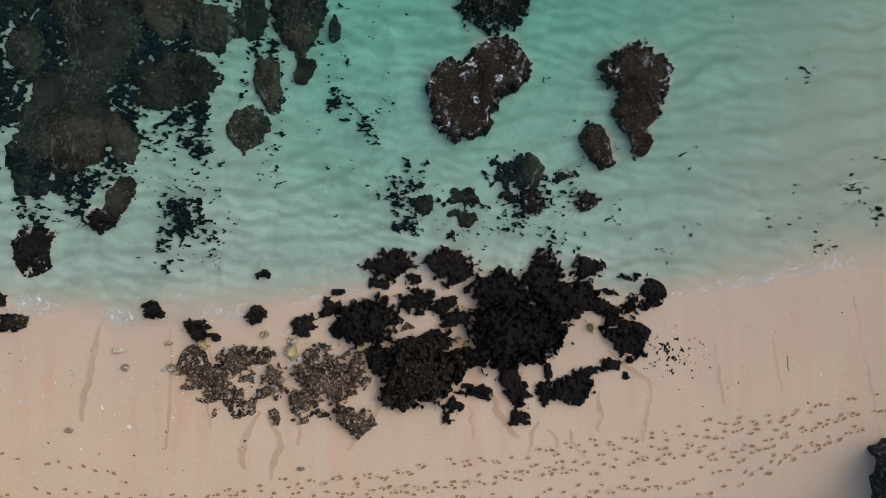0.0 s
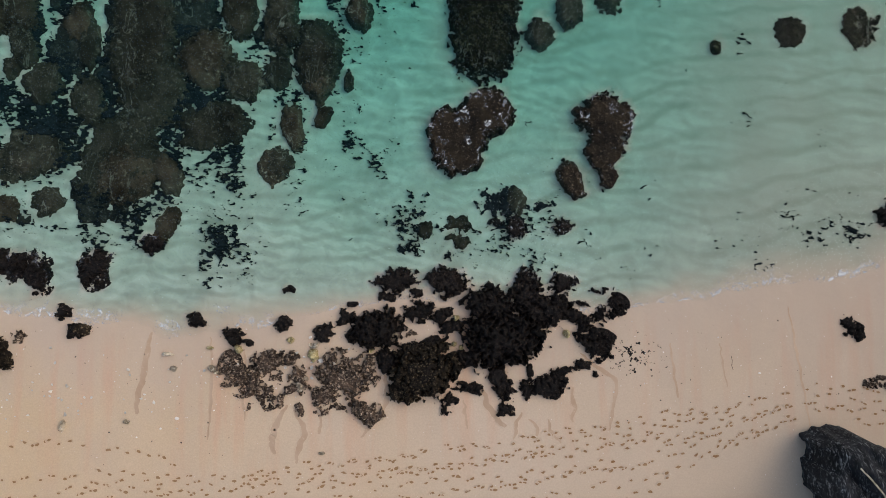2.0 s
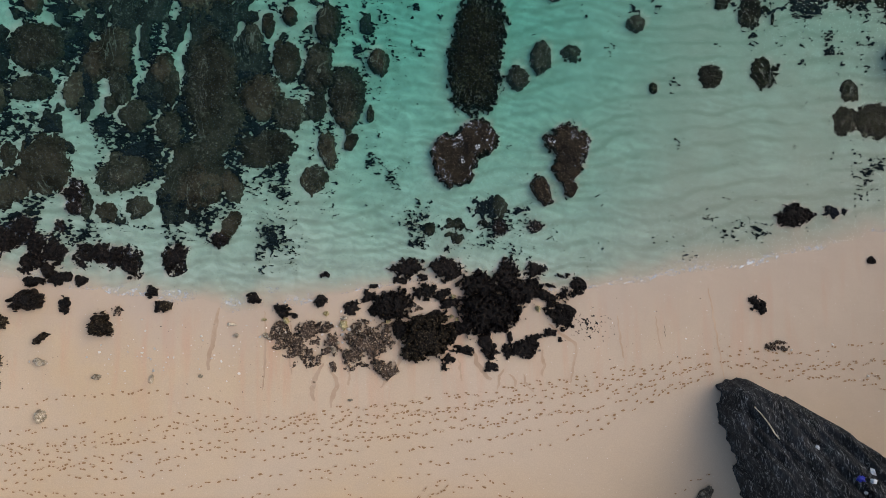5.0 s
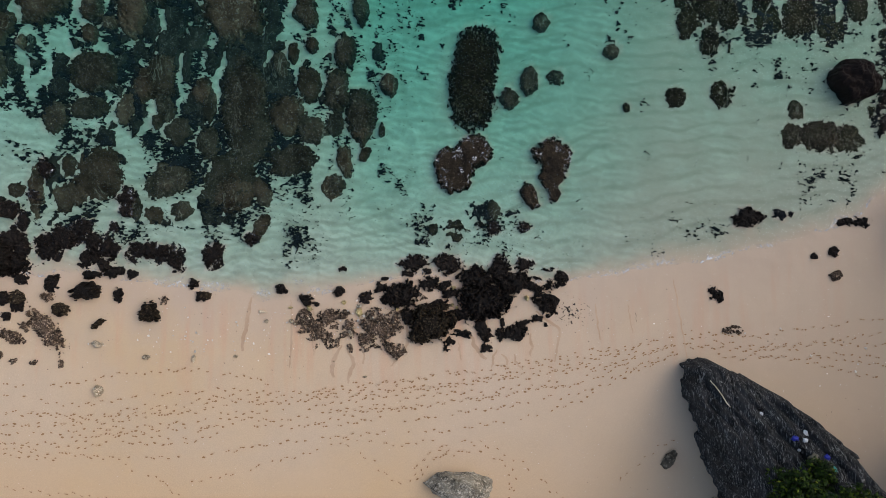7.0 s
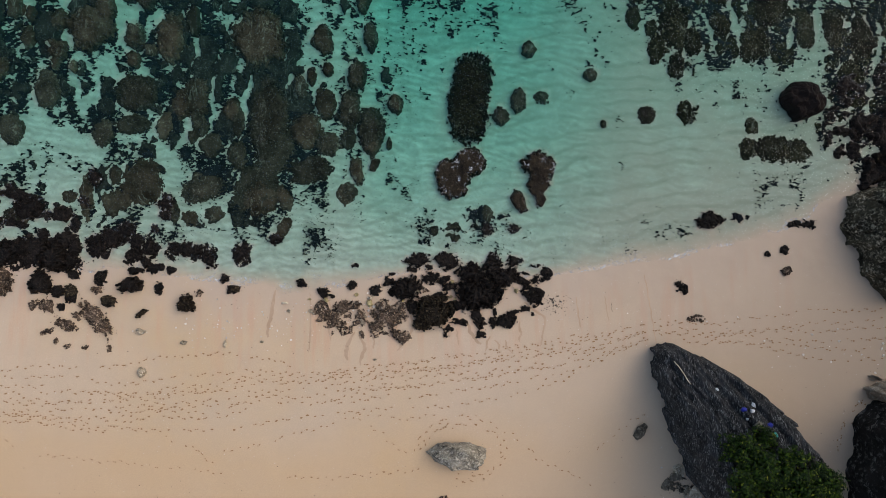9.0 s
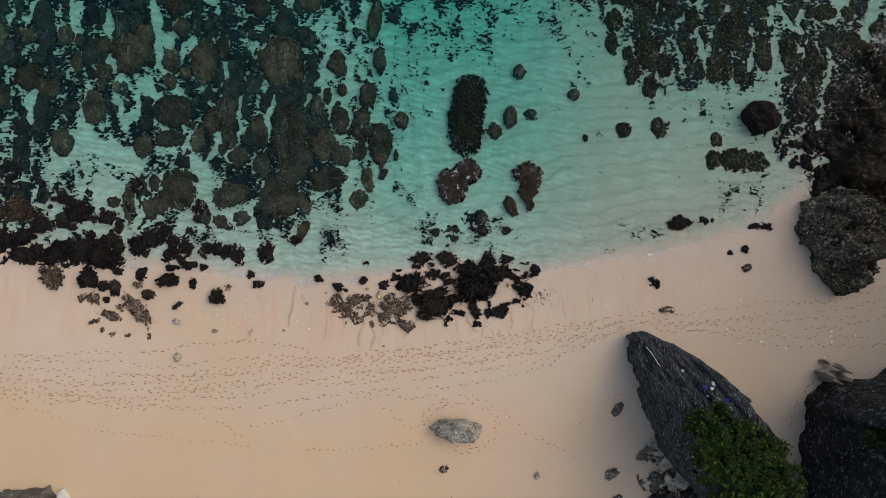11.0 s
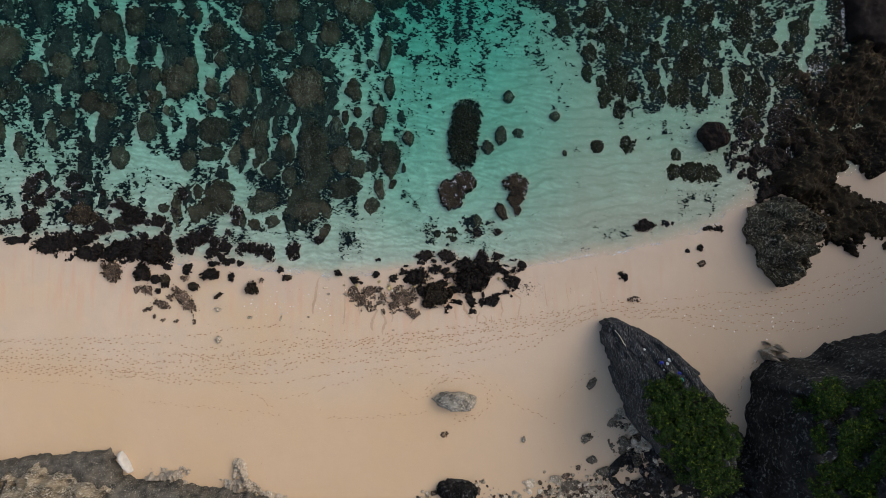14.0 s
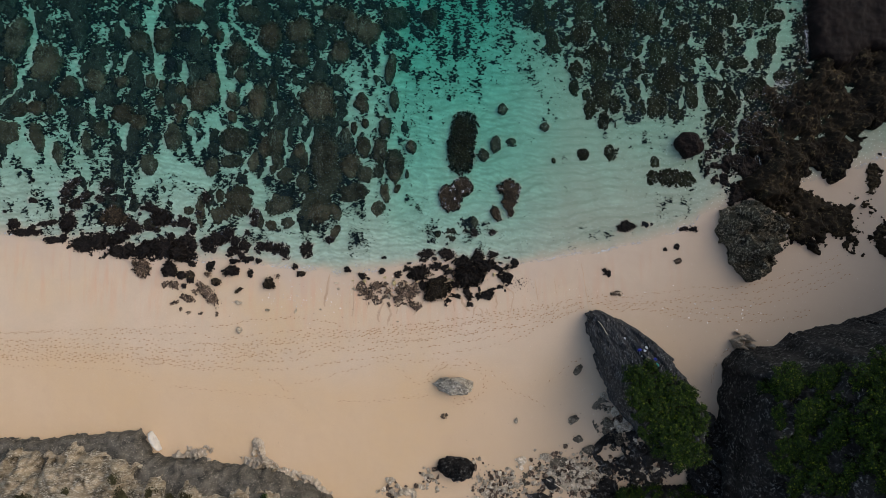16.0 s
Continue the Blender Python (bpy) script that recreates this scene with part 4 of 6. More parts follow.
channel(0.38, (27.62, 23.90), (27.75, 22.95))
channel(0.19, (20.02, 18.24), (20.97, 16.04))
channel(0.31, (37.30, 17.30), (36.04, 18.24))

LEFT = [(-24, 17, 19.5, 12.5, 1.0), (-46, 21, 20, 11, 0.9), (-16, 27, 13, 11, 1.0), (-15, 10, 9.5, 7.5, 0.8), (-50, 30, 24, 12, 1.0), (-30, 5, 14, 4, 0.05)]
RIGHT = [(24, 22, 11, 8.5, 1.0), (34, 17, 8, 10, 0.95), (18, 30, 22, 8.5, 0.9), (33, 9, 6, 4, 0.1), (1, 30, 13, 11, 0.35)]
RX, RY, RSTEP = -60.0, 0.0, 0.15


def cover_map():
    """How thickly the reef covers the seabed, from -2 (bare) to 1, on a raster."""
    X, Y = np.meshgrid(np.arange(RX, 50, RSTEP), np.arange(RY, 37, RSTEP))
    d = np.full(X.shape, -1.0)
    for ox, oy, a, b, w in LEFT + RIGHT:
        v = np.clip(2.2 * (1 - np.hypot((X - ox) / a, (Y - oy) / b)), -1, 1)
        d = np.maximum(d, np.where(v > 0, v * w, v))
    out = np.maximum(Y - 30, -51 - X) + 2.5 * fbm(X / 4, Y / 4, 97, 3)
    d = d - 2.2 * smooth(0, 4.5, out) + 0.45 * fbm(X / 1.5 + 0.12 * Y, Y / 5.0, 91, 3)
    wx, wy = X + 0.35 * fbm(X / 1.1, Y / 1.1, 95, 3), Y + 0.35 * fbm(X / 1.1, Y / 1.1, 96, 3)
    cut = np.zeros(X.shape)
    for w, points in CHANNELS:
        for (x0, y0), (x1, y1) in zip(points, points[1:]):
            ex, ey = x1 - x0, y1 - y0
            t = np.clip(((wx - x0) * ex + (wy - y0) * ey) / (ex * ex + ey * ey), 0, 1)
            cut = np.maximum(cut, np.exp(-((wx - x0 - t * ex) ** 2 + (wy - y0 - t * ey) ** 2) / (w + 0.05) ** 2))
    seams = smooth(-0.15, 0.4, vnoise(X / 0.9, Y / 0.9, 66))
    for x, y, lx, ly, rot in DOMES:
        j0, j1 = int((x - lx - ly - RX) / RSTEP), int((x + lx + ly - RX) / RSTEP) + 1
        i0, i1 = int((y - lx - ly - RY) / RSTEP), int((y + lx + ly - RY) / RSTEP) + 1
        part = (slice(max(i0, 0), max(i1, 1)), slice(max(j0, 0), max(j1, 1)))
        c, k = math.cos(radians(rot)), math.sin(radians(rot))
        u, v = c * (wx[part] - x) + k * (wy[part] - y), -k * (wx[part] - x) + c * (wy[part] - y)
        r = np.hypot(2 * u / lx, 2 * v / ly)
        rim = np.exp(-((r - 1) * 0.5 * math.sqrt(lx * ly) / 0.11) ** 2) * seams[part]
        cut[part] = np.maximum(cut[part], np.where(r < 0.8, 0.9, 0.6 * rim))
    winding = vnoise(X / 2.6 + 0.10 * Y + 0.25 * fbm(X / 2, Y / 2, 61, 2), Y / 9.0, 60)
    return np.clip(d - 2.2 * cut - 0.8 * np.exp(-(winding / 0.10) ** 2), -2, 1.2)


COVER = cover_map()


def cover(x, y):
    u = np.clip((np.asarray(x, float) - RX) / RSTEP, 0, COVER.shape[1] - 1.01)
    v = np.clip((np.asarray(y, float) - RY) / RSTEP, 0, COVER.shape[0] - 1.01)
    i, j = v.astype(int), u.astype(int)
    fu, fv = u - j, v - i
    return (COVER[i, j] * (1 - fu) + COVER[i, j + 1] * fu) * (1 - fv) + (COVER[i + 1, j] * (1 - fu) + COVER[i + 1, j + 1] * fu) * fv


def reef_field(name, label, lo, hi, seed, scales, cell=0.11, height=0.4, mat=None):
    """Heads of reef rock where the cover is thick. scales: rows of head size, lengthening, gap between heads, share of the ground."""
    X, Y = np.meshgrid(np.arange(lo[0], hi[0], cell), np.arange(lo[1], hi[1], cell))
    wx, wy = X + 0.2 * fbm(X / 0.7, Y / 0.7, seed + 20, 3), Y + 0.2 * fbm(X / 0.7, Y / 0.7, seed + 21, 3)
    thick = cover(X, Y)
    gaps = 1 + 0.9 * vnoise(X / 3, Y / 4, seed + 33)
    m = np.full_like(X, -1.0)
    Z = np.zeros_like(X)
    for k, (size, long, gap, share) in enumerate(scales):
        f = heads(wx, wy, size, long, seed + 5 * k, lambda x, y, share=share: np.clip(share * (cover(x, y) + 0.15), 0, 1)) - gap * gaps
        f = np.minimum(f, 0.5 * (thick + 0.35)) + 0.07 * fbm(X / 0.3, Y / 0.3, seed + 31, 2)
        f = np.minimum(f, -4 * (ground(X, Y) + 0.12))
        m = np.maximum(m, f)
        Z = np.maximum(Z, height * (0.35 + 0.4 * size) * np.clip(f * 2.6, 0, 1) ** 0.4)
    Z = ground(X, Y) - 0.05 + np.clip(Z, 0, 0.8) * (1 + 0.35 * fbm(X / 0.5, Y / 0.5, seed + 2, 4, 0.6)) + 0.04 * vnoise(X / 0.17, Y / 0.17, seed + 3)
    Z = np.minimum(Z, -0.08 + 0.52 * ground(X, Y))
    raise_bed(X, Y, Z, m > 0.05)
    return tagged(grid_mesh(name, X, Y, Z, quads_of(m > 0), mat or REEF, m), label, "reef", kind="stuff")


def tuft_field(label, lo, hi, seed, thick, cell, fleck=0.19, grit=1.1):
    """Torn flecks of weed, combed sideways by the swell; thick(x, y) says how densely they stand."""
    X, Y = np.meshgrid(np.arange(lo[0], hi[0], cell), np.arange(lo[1], hi[1], cell * 0.8))
    bed = ground(X, Y)
    d = np.clip(thick(X, Y), -1.4, 0.8)
    f = np.where(d < 0, 1.15, 0.72) * d - 0.32 + 0.8 * fbm(X / 0.7, Y / 1.1, seed, 3) + grit * fbm(X / fleck, Y / (0.55 * fleck), seed + 5, 3, 0.75)
    f = np.where(bed > -0.04, -1, f)
    Z = np.minimum(bed - 0.03 + 0.22 * np.clip(f * 2, 0, 1) ** 0.6, -0.03)
    return tagged(grid_mesh("weed_tufts", X, Y, Z, quads_of(f > 0), DARKREEF, f), label, "seaweed", kind="stuff")


reef_field("coral_reef", "dark brown coral heads packed with sandy channels between them", (-57, 2), (-3.5, 34), 41, [(2.1, 1.7, 0.13, 0.40), (1.0, 1.5, 0.12, 0.36), (0.5, 1.2, 0.10, 0.36)], height=0.8)
reef_field("coral_reef", "patchy green-brown coral heads under shallow water", (9, 3), (46, 34), 63, [(1.9, 1.5, 0.12, 0.46), (0.9, 1.4, 0.12, 0.45), (0.45, 1.2, 0.10, 0.42)], height=0.5, mat=GREENREEF)
TUFTS = "black flecks of weed between coral heads and on pale sand"
tuft_field(TUFTS, (-24, 0.8), (-2, 14), 141, cover, 0.042)
tuft_field(TUFTS, (-2, 0.8), (24, 14), 141, cover, 0.06)
tuft_field(TUFTS, (-57, 0.8), (-24, 34), 141, cover, 0.066, 0.25, 1.3)
tuft_field(TUFTS, (-24, 14), (24, 34), 141, cover, 0.066, 0.25, 1.3)
tuft_field(TUFTS, (24, 0.8), (46, 34), 141, cover, 0.066, 0.25, 1.3)


def speck_field(x, y, lx, ly, rot, share):
    """A loose drift of small dark weed scraps on the sand of the shallows."""
    COUNT[0] += 1
    tuft_field("small black scraps of weed on pale seabed sand", (x - lx / 2, y - ly / 2), (x + lx / 2, y + ly / 2), COUNT[0] * 7, lambda X, Y: 0.35 + share - 1.2 * np.hypot((X - x) / (0.5 * lx), (Y - y) / (0.5 * ly)), 0.035)


speck_field(-9.53, 1.07, 4.20, 3.99, 0, 0.15)
speck_field(-1.13, 1.91, 2.73, 3.15, 0, 0.2)
speck_field(3.28, 1.49, 5.04, 3.36, 0, 0.15)
speck_field(-3.86, 2.33, 3.78, 3.15, 0, -0.5)
speck_field(-3.02, 5.06, 4.20, 4.62, 0, -0.6)
speck_field(17.82, 1.83, 8.25, 4.13, 0, -0.25)
speck_field(24.96, 5.18, 9.00, 6.00, 0, -0.25)
speck_field(8.32, 0.23, 4.20, 2.52, 0, -0.3)
speck_field(13.78, 0.23, 5.04, 3.36, 0, -0.45)


# ---- tall rocks and cliffs from their plan ----
def inside_distance(X, Y, plan):
    """Distance inside a closed plan (negative outside)."""
    d = np.full(np.shape(X), 1e9)
    odd = np.zeros(np.shape(X), bool)
    for (x0, y0), (x1, y1) in zip(plan, plan[1:] + plan[:1]):
        ex, ey = x1 - x0, y1 - y0
        t = np.clip(((X - x0) * ex + (Y - y0) * ey) / (ex * ex + ey * ey), 0, 1)
        d = np.minimum(d, np.hypot(X - x0 - t * ex, Y - y0 - t * ey))
        odd ^= ((y0 > Y) != (y1 > Y)) & (X < x0 + ex * (Y - y0) / (ey if ey else 1e-9))
    return np.where(odd, d, -d)


class Crag:
    """A mass of rock with steep flanks; top(X, Y) gives the height of its upper side."""

    def __init__(self, plan, top, seed, steep=3.0, rough=0.5, torn=0.5, groove=None):
        self.plan, self.top, self.seed, self.steep, self.rough, self.torn, self.groove = plan, top, seed, steep, rough, torn, groove

    def edge(self, X, Y):
        return inside_distance(X, Y, self.plan) + self.torn * fbm(X / 1.8, Y / 1.8, self.seed, 4, 0.6) + 0.12 * fbm(X / 0.35, Y / 0.35, self.seed + 1, 3)

    def height(self, X, Y, d=None):
        X, Y = np.asarray(X, float), np.asarray(Y, float)
        d = self.edge(X, Y) if d is None else d
        T = np.maximum(self.top(X, Y), 0.2)
        rise = 1 - np.exp(-np.clip(d, 0, None) * self.steep / T * 1.3)
        Z = ground(X, Y) - 0.15 + T * rise + smooth(0, 1, d) * self.rough * fbm(X / 1.5, Y / 1.5, self.seed + 5, 5, 0.6)
        if self.groove:
            ax, ay, depth = self.groove
            across, along = X * ay - Y * ax, X * ax + Y * ay
            Z = Z - smooth(0, 0.8, d) * depth * np.abs(fbm(across / 0.55, along / 5.0, self.seed + 8, 4, 0.6))
        return Z

    def build(self, name, material, label, category="rock", kind="", cell=0.15):
        xs, ys = [p[0] for p in self.plan], [p[1] for p in self.plan]
        X, Y = np.meshgrid(np.arange(min(xs) - 1, max(xs) + 1, cell), np.arange(min(ys) - 1, max(ys) + 1, cell))
        d = self.edge(X, Y)
        cx, cy = sum(xs) / len(xs), sum(ys) / len(ys)
        ob = grid_mesh(name, X - cx, Y - cy, self.height(X, Y, d), quads_of(d > 0), material, d)
        ob.location = (cx, cy, 0)
        return tagged(ob, label, category, kind=kind)


def ridge_top(X, Y):
    along = ((X - 15.4) * 0.57 + (Y + 6.8) * -0.82)
    return np.interp(along, [0, 2, 6, 9, 14, 18], [2.2, 3.4, 7.4, 9.4, 10.5, 9.0])


RIDGE = Crag([(15.5, -7.2), (17.4, -6.9), (20.2, -8.4), (22.5, -10.4), (24.4, -13.0), (25.8, -16.2), (25.6, -20.0), (24.0, -22.0), (20.8, -20.2), (18.4, -16.8), (16.6, -13.0), (15.6, -9.4)], ridge_top, 71, 26.0, 0.6, 0.4, (0.57, -0.82, 0.7))
ridge_rock = RIDGE.build("boulder_ridge", GREY, "tall dark grey limestone rock with grooved sides on the beach", cell=0.09)
# beyond about x 50 the cliff is unseen, raised and extended to shade sand
EAST = Crag([(30.6, -12.3), (31.8, -10.9), (34, -10.9), (36.2, -10.5), (38.6, -9.4), (44.1, -8.0), (48.5, -6.7), (53, -3.5), (57, 4), (62, 14), (72, 18), (72, -36), (28, -36), (29.2, -22), (30.0, -15)], lambda X, Y: np.interp(X - 0.5 * (Y + 12), [26, 31, 36, 48, 80], [8, 9.5, 11, 26, 44]), 83, 20.0, 1.5, 0.3)
EAST.build("cliff_east", CLIFF, "dark limestone cliff overgrown with green shrubs", "cliff", "structure", 0.2)
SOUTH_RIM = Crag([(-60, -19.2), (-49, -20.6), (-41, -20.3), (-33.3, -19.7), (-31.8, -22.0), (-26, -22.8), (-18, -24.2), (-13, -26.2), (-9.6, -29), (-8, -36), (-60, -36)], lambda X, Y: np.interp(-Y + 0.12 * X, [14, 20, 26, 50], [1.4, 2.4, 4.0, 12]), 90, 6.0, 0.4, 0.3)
SOUTH_RIM.build("cliff_rim", RIM, "dark grey rim along the edge of the limestone slope", "cliff", "structure", 0.17)
SOUTH = Crag([(-60, -20.6), (-49, -21.4), (-43, -21.5), (-36.5, -21.2), (-32.5, -23.2), (-26, -24.2), (-18, -25.6), (-13, -28.2), (-10.5, -31), (-9, -37), (-60, -37)], lambda X, Y: np.interp(-Y + 0.12 * X, [15, 20, 24, 30, 50], [3.8, 4.8, 6.2, 9.6, 24]), 91, 3.5, 0.9, 1.5)
SOUTH.build("cliff_south", SLOPE, "weathered tan limestone slope with dry grass at the cliff foot", "cliff", "structure", 0.17)
HEADLAND = Crag([(40.6, 20.8), (43.5, 19.6), (47, 21.2), (52, 20.4), (60, 22), (60, 40), (40.8, 40), (40.4, 27)], lambda X, Y: 2.2 + 0.05 * (X - 40), 99, 5.0, 0.25, 0.3)
HEADLAND.build("headland", BROWNBLACK, "smooth dark brown rock block standing in the sea", "rock", "structure", 0.14)
SHELF_ROCK = Crag([(40.51, 27.47), (40.72, 20.18), (39.14, 17.11), (36.87, 15.55), (35.16, 11.79), (33.44, 6.77), (35.12, 4.76), (38.27, 5.37), (40.48, 8.12), (44.24, 7.47), (46.15, 12.11), (47.41, 13.11), (53.69, 13.46), (53.79, 32.42), (40.53, 32.49)], lambda X, Y: 1.2 + 0.9 * fbm(X / 3, Y / 3, 77, 4), 97, 4.0, 0.9, 1.7)
SHELF_ROCK.build("rock_shelf", SHELF, "low dark shelf of wet weed-covered rock at the water", "rock", "structure", 0.1)
fringe(42.96, 2.64, 11.93, 6.91, -25, 0.42, SHELF, 0.9, 0.7, "knobby dark olive rock broken by pools of sand")
fringe(38.57, 2.67, 5.65, 6.91, 20, 0.42, SHELF, 0.7, 0.6, "knobby dark olive rock broken by pools of sand")
fringe(33.57, 8.66, 8.16, 10.05, 10, 0.36, BLACK, 0.6, 0.5, "ragged black rock at the rim of the shelf")
fringe(37.06, 15.55, 9.42, 7.54, 25, 0.32, SHELF, 0.6, 0.5, "ragged dark rock at the rim of the shelf")
fringe(47.38, 7.33, 1.63, 5.65, -20, 0.45, SHELF, 0.6, 0.5, "knobby dark olive rock broken by pools of sand")
fringe(40.24, 23.07, 3.14, 10.68, 0, 0.3, SHELF, 0.6, 0.5, "ragged dark rock at the rim of the shelf")
fringe(34.54, 13.36, 3.14, 3.77, 0, 0.35, BLACK, 0.5, 0.4, "ragged black rock at the rim of the shelf")
BLOCK = Crag([(30.6, 4.2), (33.0, 5.0), (36.6, 3.2), (36.8, 0.0), (35.0, -3.0), (33.2, -3.5), (31.4, -1.5), (30.4, 1.5)], lambda X, Y: 4.6 - 0.09 * ((X - 34.3) ** 2 + (Y - 0.8) ** 2) * 0.6 - 1.6 * smooth(33.2, 31.0, X), 103, 9.0, 2.2, 0.7)
BLOCK.build("boulder", BOULDER, "large grey-brown boulder standing at the water's edge", cell=0.09)


def angular(seed, shape=None, cuts=0, torn=0.03):
    """A broken stone, about one metre long: a hull of few corners, finely chipped where cuts is given."""
    r = random.Random(seed)
    bm = bmesh.new()
    for k in range(len(shape) if shape else 15):
        if shape:
            p = Vector(shape[k])
        else:
            p = Vector((r.gauss(0, 1), r.gauss(0, 1), r.gauss(0, 1))).normalized() * r.uniform(0.42, 0.55)
            p.z *= 0.65
        bm.verts.new(p)
    bmesh.ops.convex_hull(bm, input=bm.verts)
    bmesh.ops.delete(bm, geom=[v for v in bm.verts if not v.link_faces], context="VERTS")
    if cuts:
        bmesh.ops.subdivide_edges(bm, edges=bm.edges[:], cuts=cuts, use_grid_fill=True)
        off = Vector((seed * 3.1, seed * 1.7, 0))
        for v in bm.verts:
            v.co += v.co.normalized() * torn * (noise.noise(v.co * 4 + off) + 0.7 * noise.noise(v.co * 11 + off))
    return bm


def stone_mesh(seed, mat=None):
    bm = angular(seed)
    me = bpy.data.meshes.new("stone")
    bm.to_mesh(me)
    bm.free()
    me.materials.append(mat or (PALE if seed % 3 else CRUST))
    return me


def slab(x, y, lx, ly, rot=0, h=0.5, mat=None, label="pale angular limestone slab on the sand", shape=None):
    """One larger broken stone that lies half sunk in the sand."""
    COUNT[0] += 1
    bm = angular(COUNT[0] * 7, shape, 6 if lx > 0.9 else 2, 0.09)
    bmesh.ops.transform(bm, matrix=Matrix.Diagonal((lx, ly, h * 1.6, 1)), verts=bm.verts)
    me = bpy.data.meshes.new("stone_slab")
    bm.to_mesh(me)
    bm.free()
    me.materials.append(mat or PALE)
    ob = new("stone_slab", me)
    ob.matrix_world = pose(x, y, float(ground(x, y)) + 0.25 * h, 0, 0, rot)
    return tagged(ob, label, "stone", "stone slabs")


def pale(x, y, lx, ly, rot=0, h=0.5, rag=0.25, label="pale weathered limestone stone on the dry sand"):
    return tagged(blob("pale_stone", x, y, lx, ly, rot, h, rag, PALE, max(0.02, min(0.07, lx / 14)), 0.4, 0.5), label, "stone", "pale stones")


def chalk(x, y, lx, ly, rot=0, h=0.6, rag=0.3, label="pale crumbling limestone at the foot of the slope"):
    return tagged(blob("chalky_rock", x, y, lx, ly, rot, h, rag, WHITEROCK, 0.06, 0.6, 0.9, 0.7), label, "rock", "chalky rocks")


def yellow(x, y, lx, ly, rot=0, h=0.2, rag=0.2, label="yellowed lump of dead coral among dark rocks"):
    return tagged(blob("coral_stone", x, y, lx, ly, rot, h, rag, YELLOW, max(0.02, min(0.05, lx / 12)), 0.4, 0.5), label, "stone", "coral stones")


BLOCK_SHAPE = [(-0.52, 0.02, -0.2), (-0.46, 0.06, 0.05), (-0.2, 0.42, -0.2), (-0.1, 0.36, 0.3), (0.25, 0.46, -0.2), (0.2, 0.34, 0.42), (0.48, 0.25, -0.2), (0.42, 0.12, 0.4), (0.5, -0.25, -0.2), (0.36, -0.26, 0.3), (0.05, -0.48, -0.2), (-0.05, -0.36, 0.22), (-0.35, -0.25, -0.2), (-0.2, 0.02, 0.36)]
slab(0.81, -14.99, 4.43, 2.18, -4, 2.3, WEATHERED, "large pale weathered limestone block on the dry sand", BLOCK_SHAPE)
pale(-5.61, -3.40, 0.55, 0.29, 10, 0.2)
yellow(-5.59, -3.80, 0.50, 0.59, 0)
yellow(-6.59, -3.17, 0.38, 0.29, 0)
yellow(-10.16, -3.49, 0.34, 0.17, 0, 0.12)
yellow(-8.90, -3.55, 0.38, 0.42, 30)
pale(-12.03, -3.76, 0.55, 0.21, -5, 0.15)
pale(-11.74, -4.39, 0.29, 0.29, 0, 0.15)
pale(-10.06, -4.37, 0.34, 0.29, 0, 0.15)
pale(-9.87, -4.56, 0.29, 0.21, -20, 0.12)
pale(-13.73, -6.66, 0.34, 0.21, 0, 0.12)
pale(-5.21, -8.02, 0.36, 0.19, 0, 0.12)
pale(-2.60, -6.51, 0.29, 0.21, 0, 0.12)
pale(-6.17, -5.15, 0.38, 0.55, 0, 0.25)
pale(-5.96, -4.85, 0.29, 0.29, 0, 0.2)
yellow(0.65, -2.23, 0.32, 0.29, 0, 0.25)
yellow(5.50, -2.92, 0.32, 0.38, 0, 0.25)
pale(0.23, -3.49, 0.55, 0.19, 25, 0.2)
yellow(0.55, -3.34, 0.25, 0.25, 0)
yellow(0.86, -3.51, 0.21, 0.25, 0)
yellow(0.00, -3.59, 0.29, 0.21, 0)
yellow(-3.09, -3.59, 0.29, 0.29, -20)
pale(-2.18, -2.98, 0.59, 0.38, 0, 0.12)
crust(-1.30, -2.92, 0.50, 0.38, 0, 0.2, 0.3)
pale(-22.78, -5.83, 0.83, 0.45, -20, 0.3, 0.4)
pale(-19.56, -6.70, 0.53, 0.38, 0, 0.2, 0.4)
pale(-16.45, -6.83, 0.26, 0.53, 0, 0.2)
pale(-22.66, -8.84, 0.57, 0.88, 0, 0.4)
slab(14.62, -13.36, 1.51, 0.88, 50, 0.5, SLAB)
crust(-0.10, -18.31, 0.82, 0.57, 0, 0.35, 0.3)
slab(7.81, -18.85, 0.57, 0.69, 0, 0.5)
slab(13.97, -18.76, 1.76, 0.94, 30, 0.5, SLAB)
slab(17.12, -16.76, 1.13, 0.88, 20, 0.5, SLAB)
tagged(blob("boulder", 1.13, -23.97, 3.8, 2.6, -10, 1.6, 0.12, CLIFF, 0.05, 0.45, 0.3), "dark mottled boulder on the sand below the cliff", "rock")
slab(8.42, -23.13, 1.63, 1.00, 0, 0.5)
slab(10.81, -22.76, 1.26, 1.00, 10, 0.5)
slab(12.37, -23.40, 2.51, 1.13, 10, 0.5, SLAB)
slab(15.84, -22.03, 2.89, 1.00, 15, 0.5, SLAB)
slab(14.58, -20.89, 1.26, 0.88, 0, 0.5, SLAB)
slab(17.86, -19.21, 1.38, 1.63, 20, 0.9, SLAB)
slab(18.98, -20.79, 1.63, 1.63, 0, 0.9, SLAB)
slab(11.42, -25.46, 2.14, 1.63, 0, 0.9, CLIFF, "dark angular boulder among the rubble")
slab(10.16, -27.22, 3.14, 1.38, 0, 0.9, CLIFF, "dark angular boulder among the rubble")
slab(17.70, -26.12, 2.51, 2.76, 0, 0.9, CLIFF, "dark angular boulder among the rubble")
slab(19.60, -23.43, 1.63, 2.14, 20, 1.0, CLIFF, "dark angular boulder among the rubble")
slab(20.99, -22.06, 1.88, 1.63, -10, 1.0, CLIFF, "dark angular boulder among the rubble")
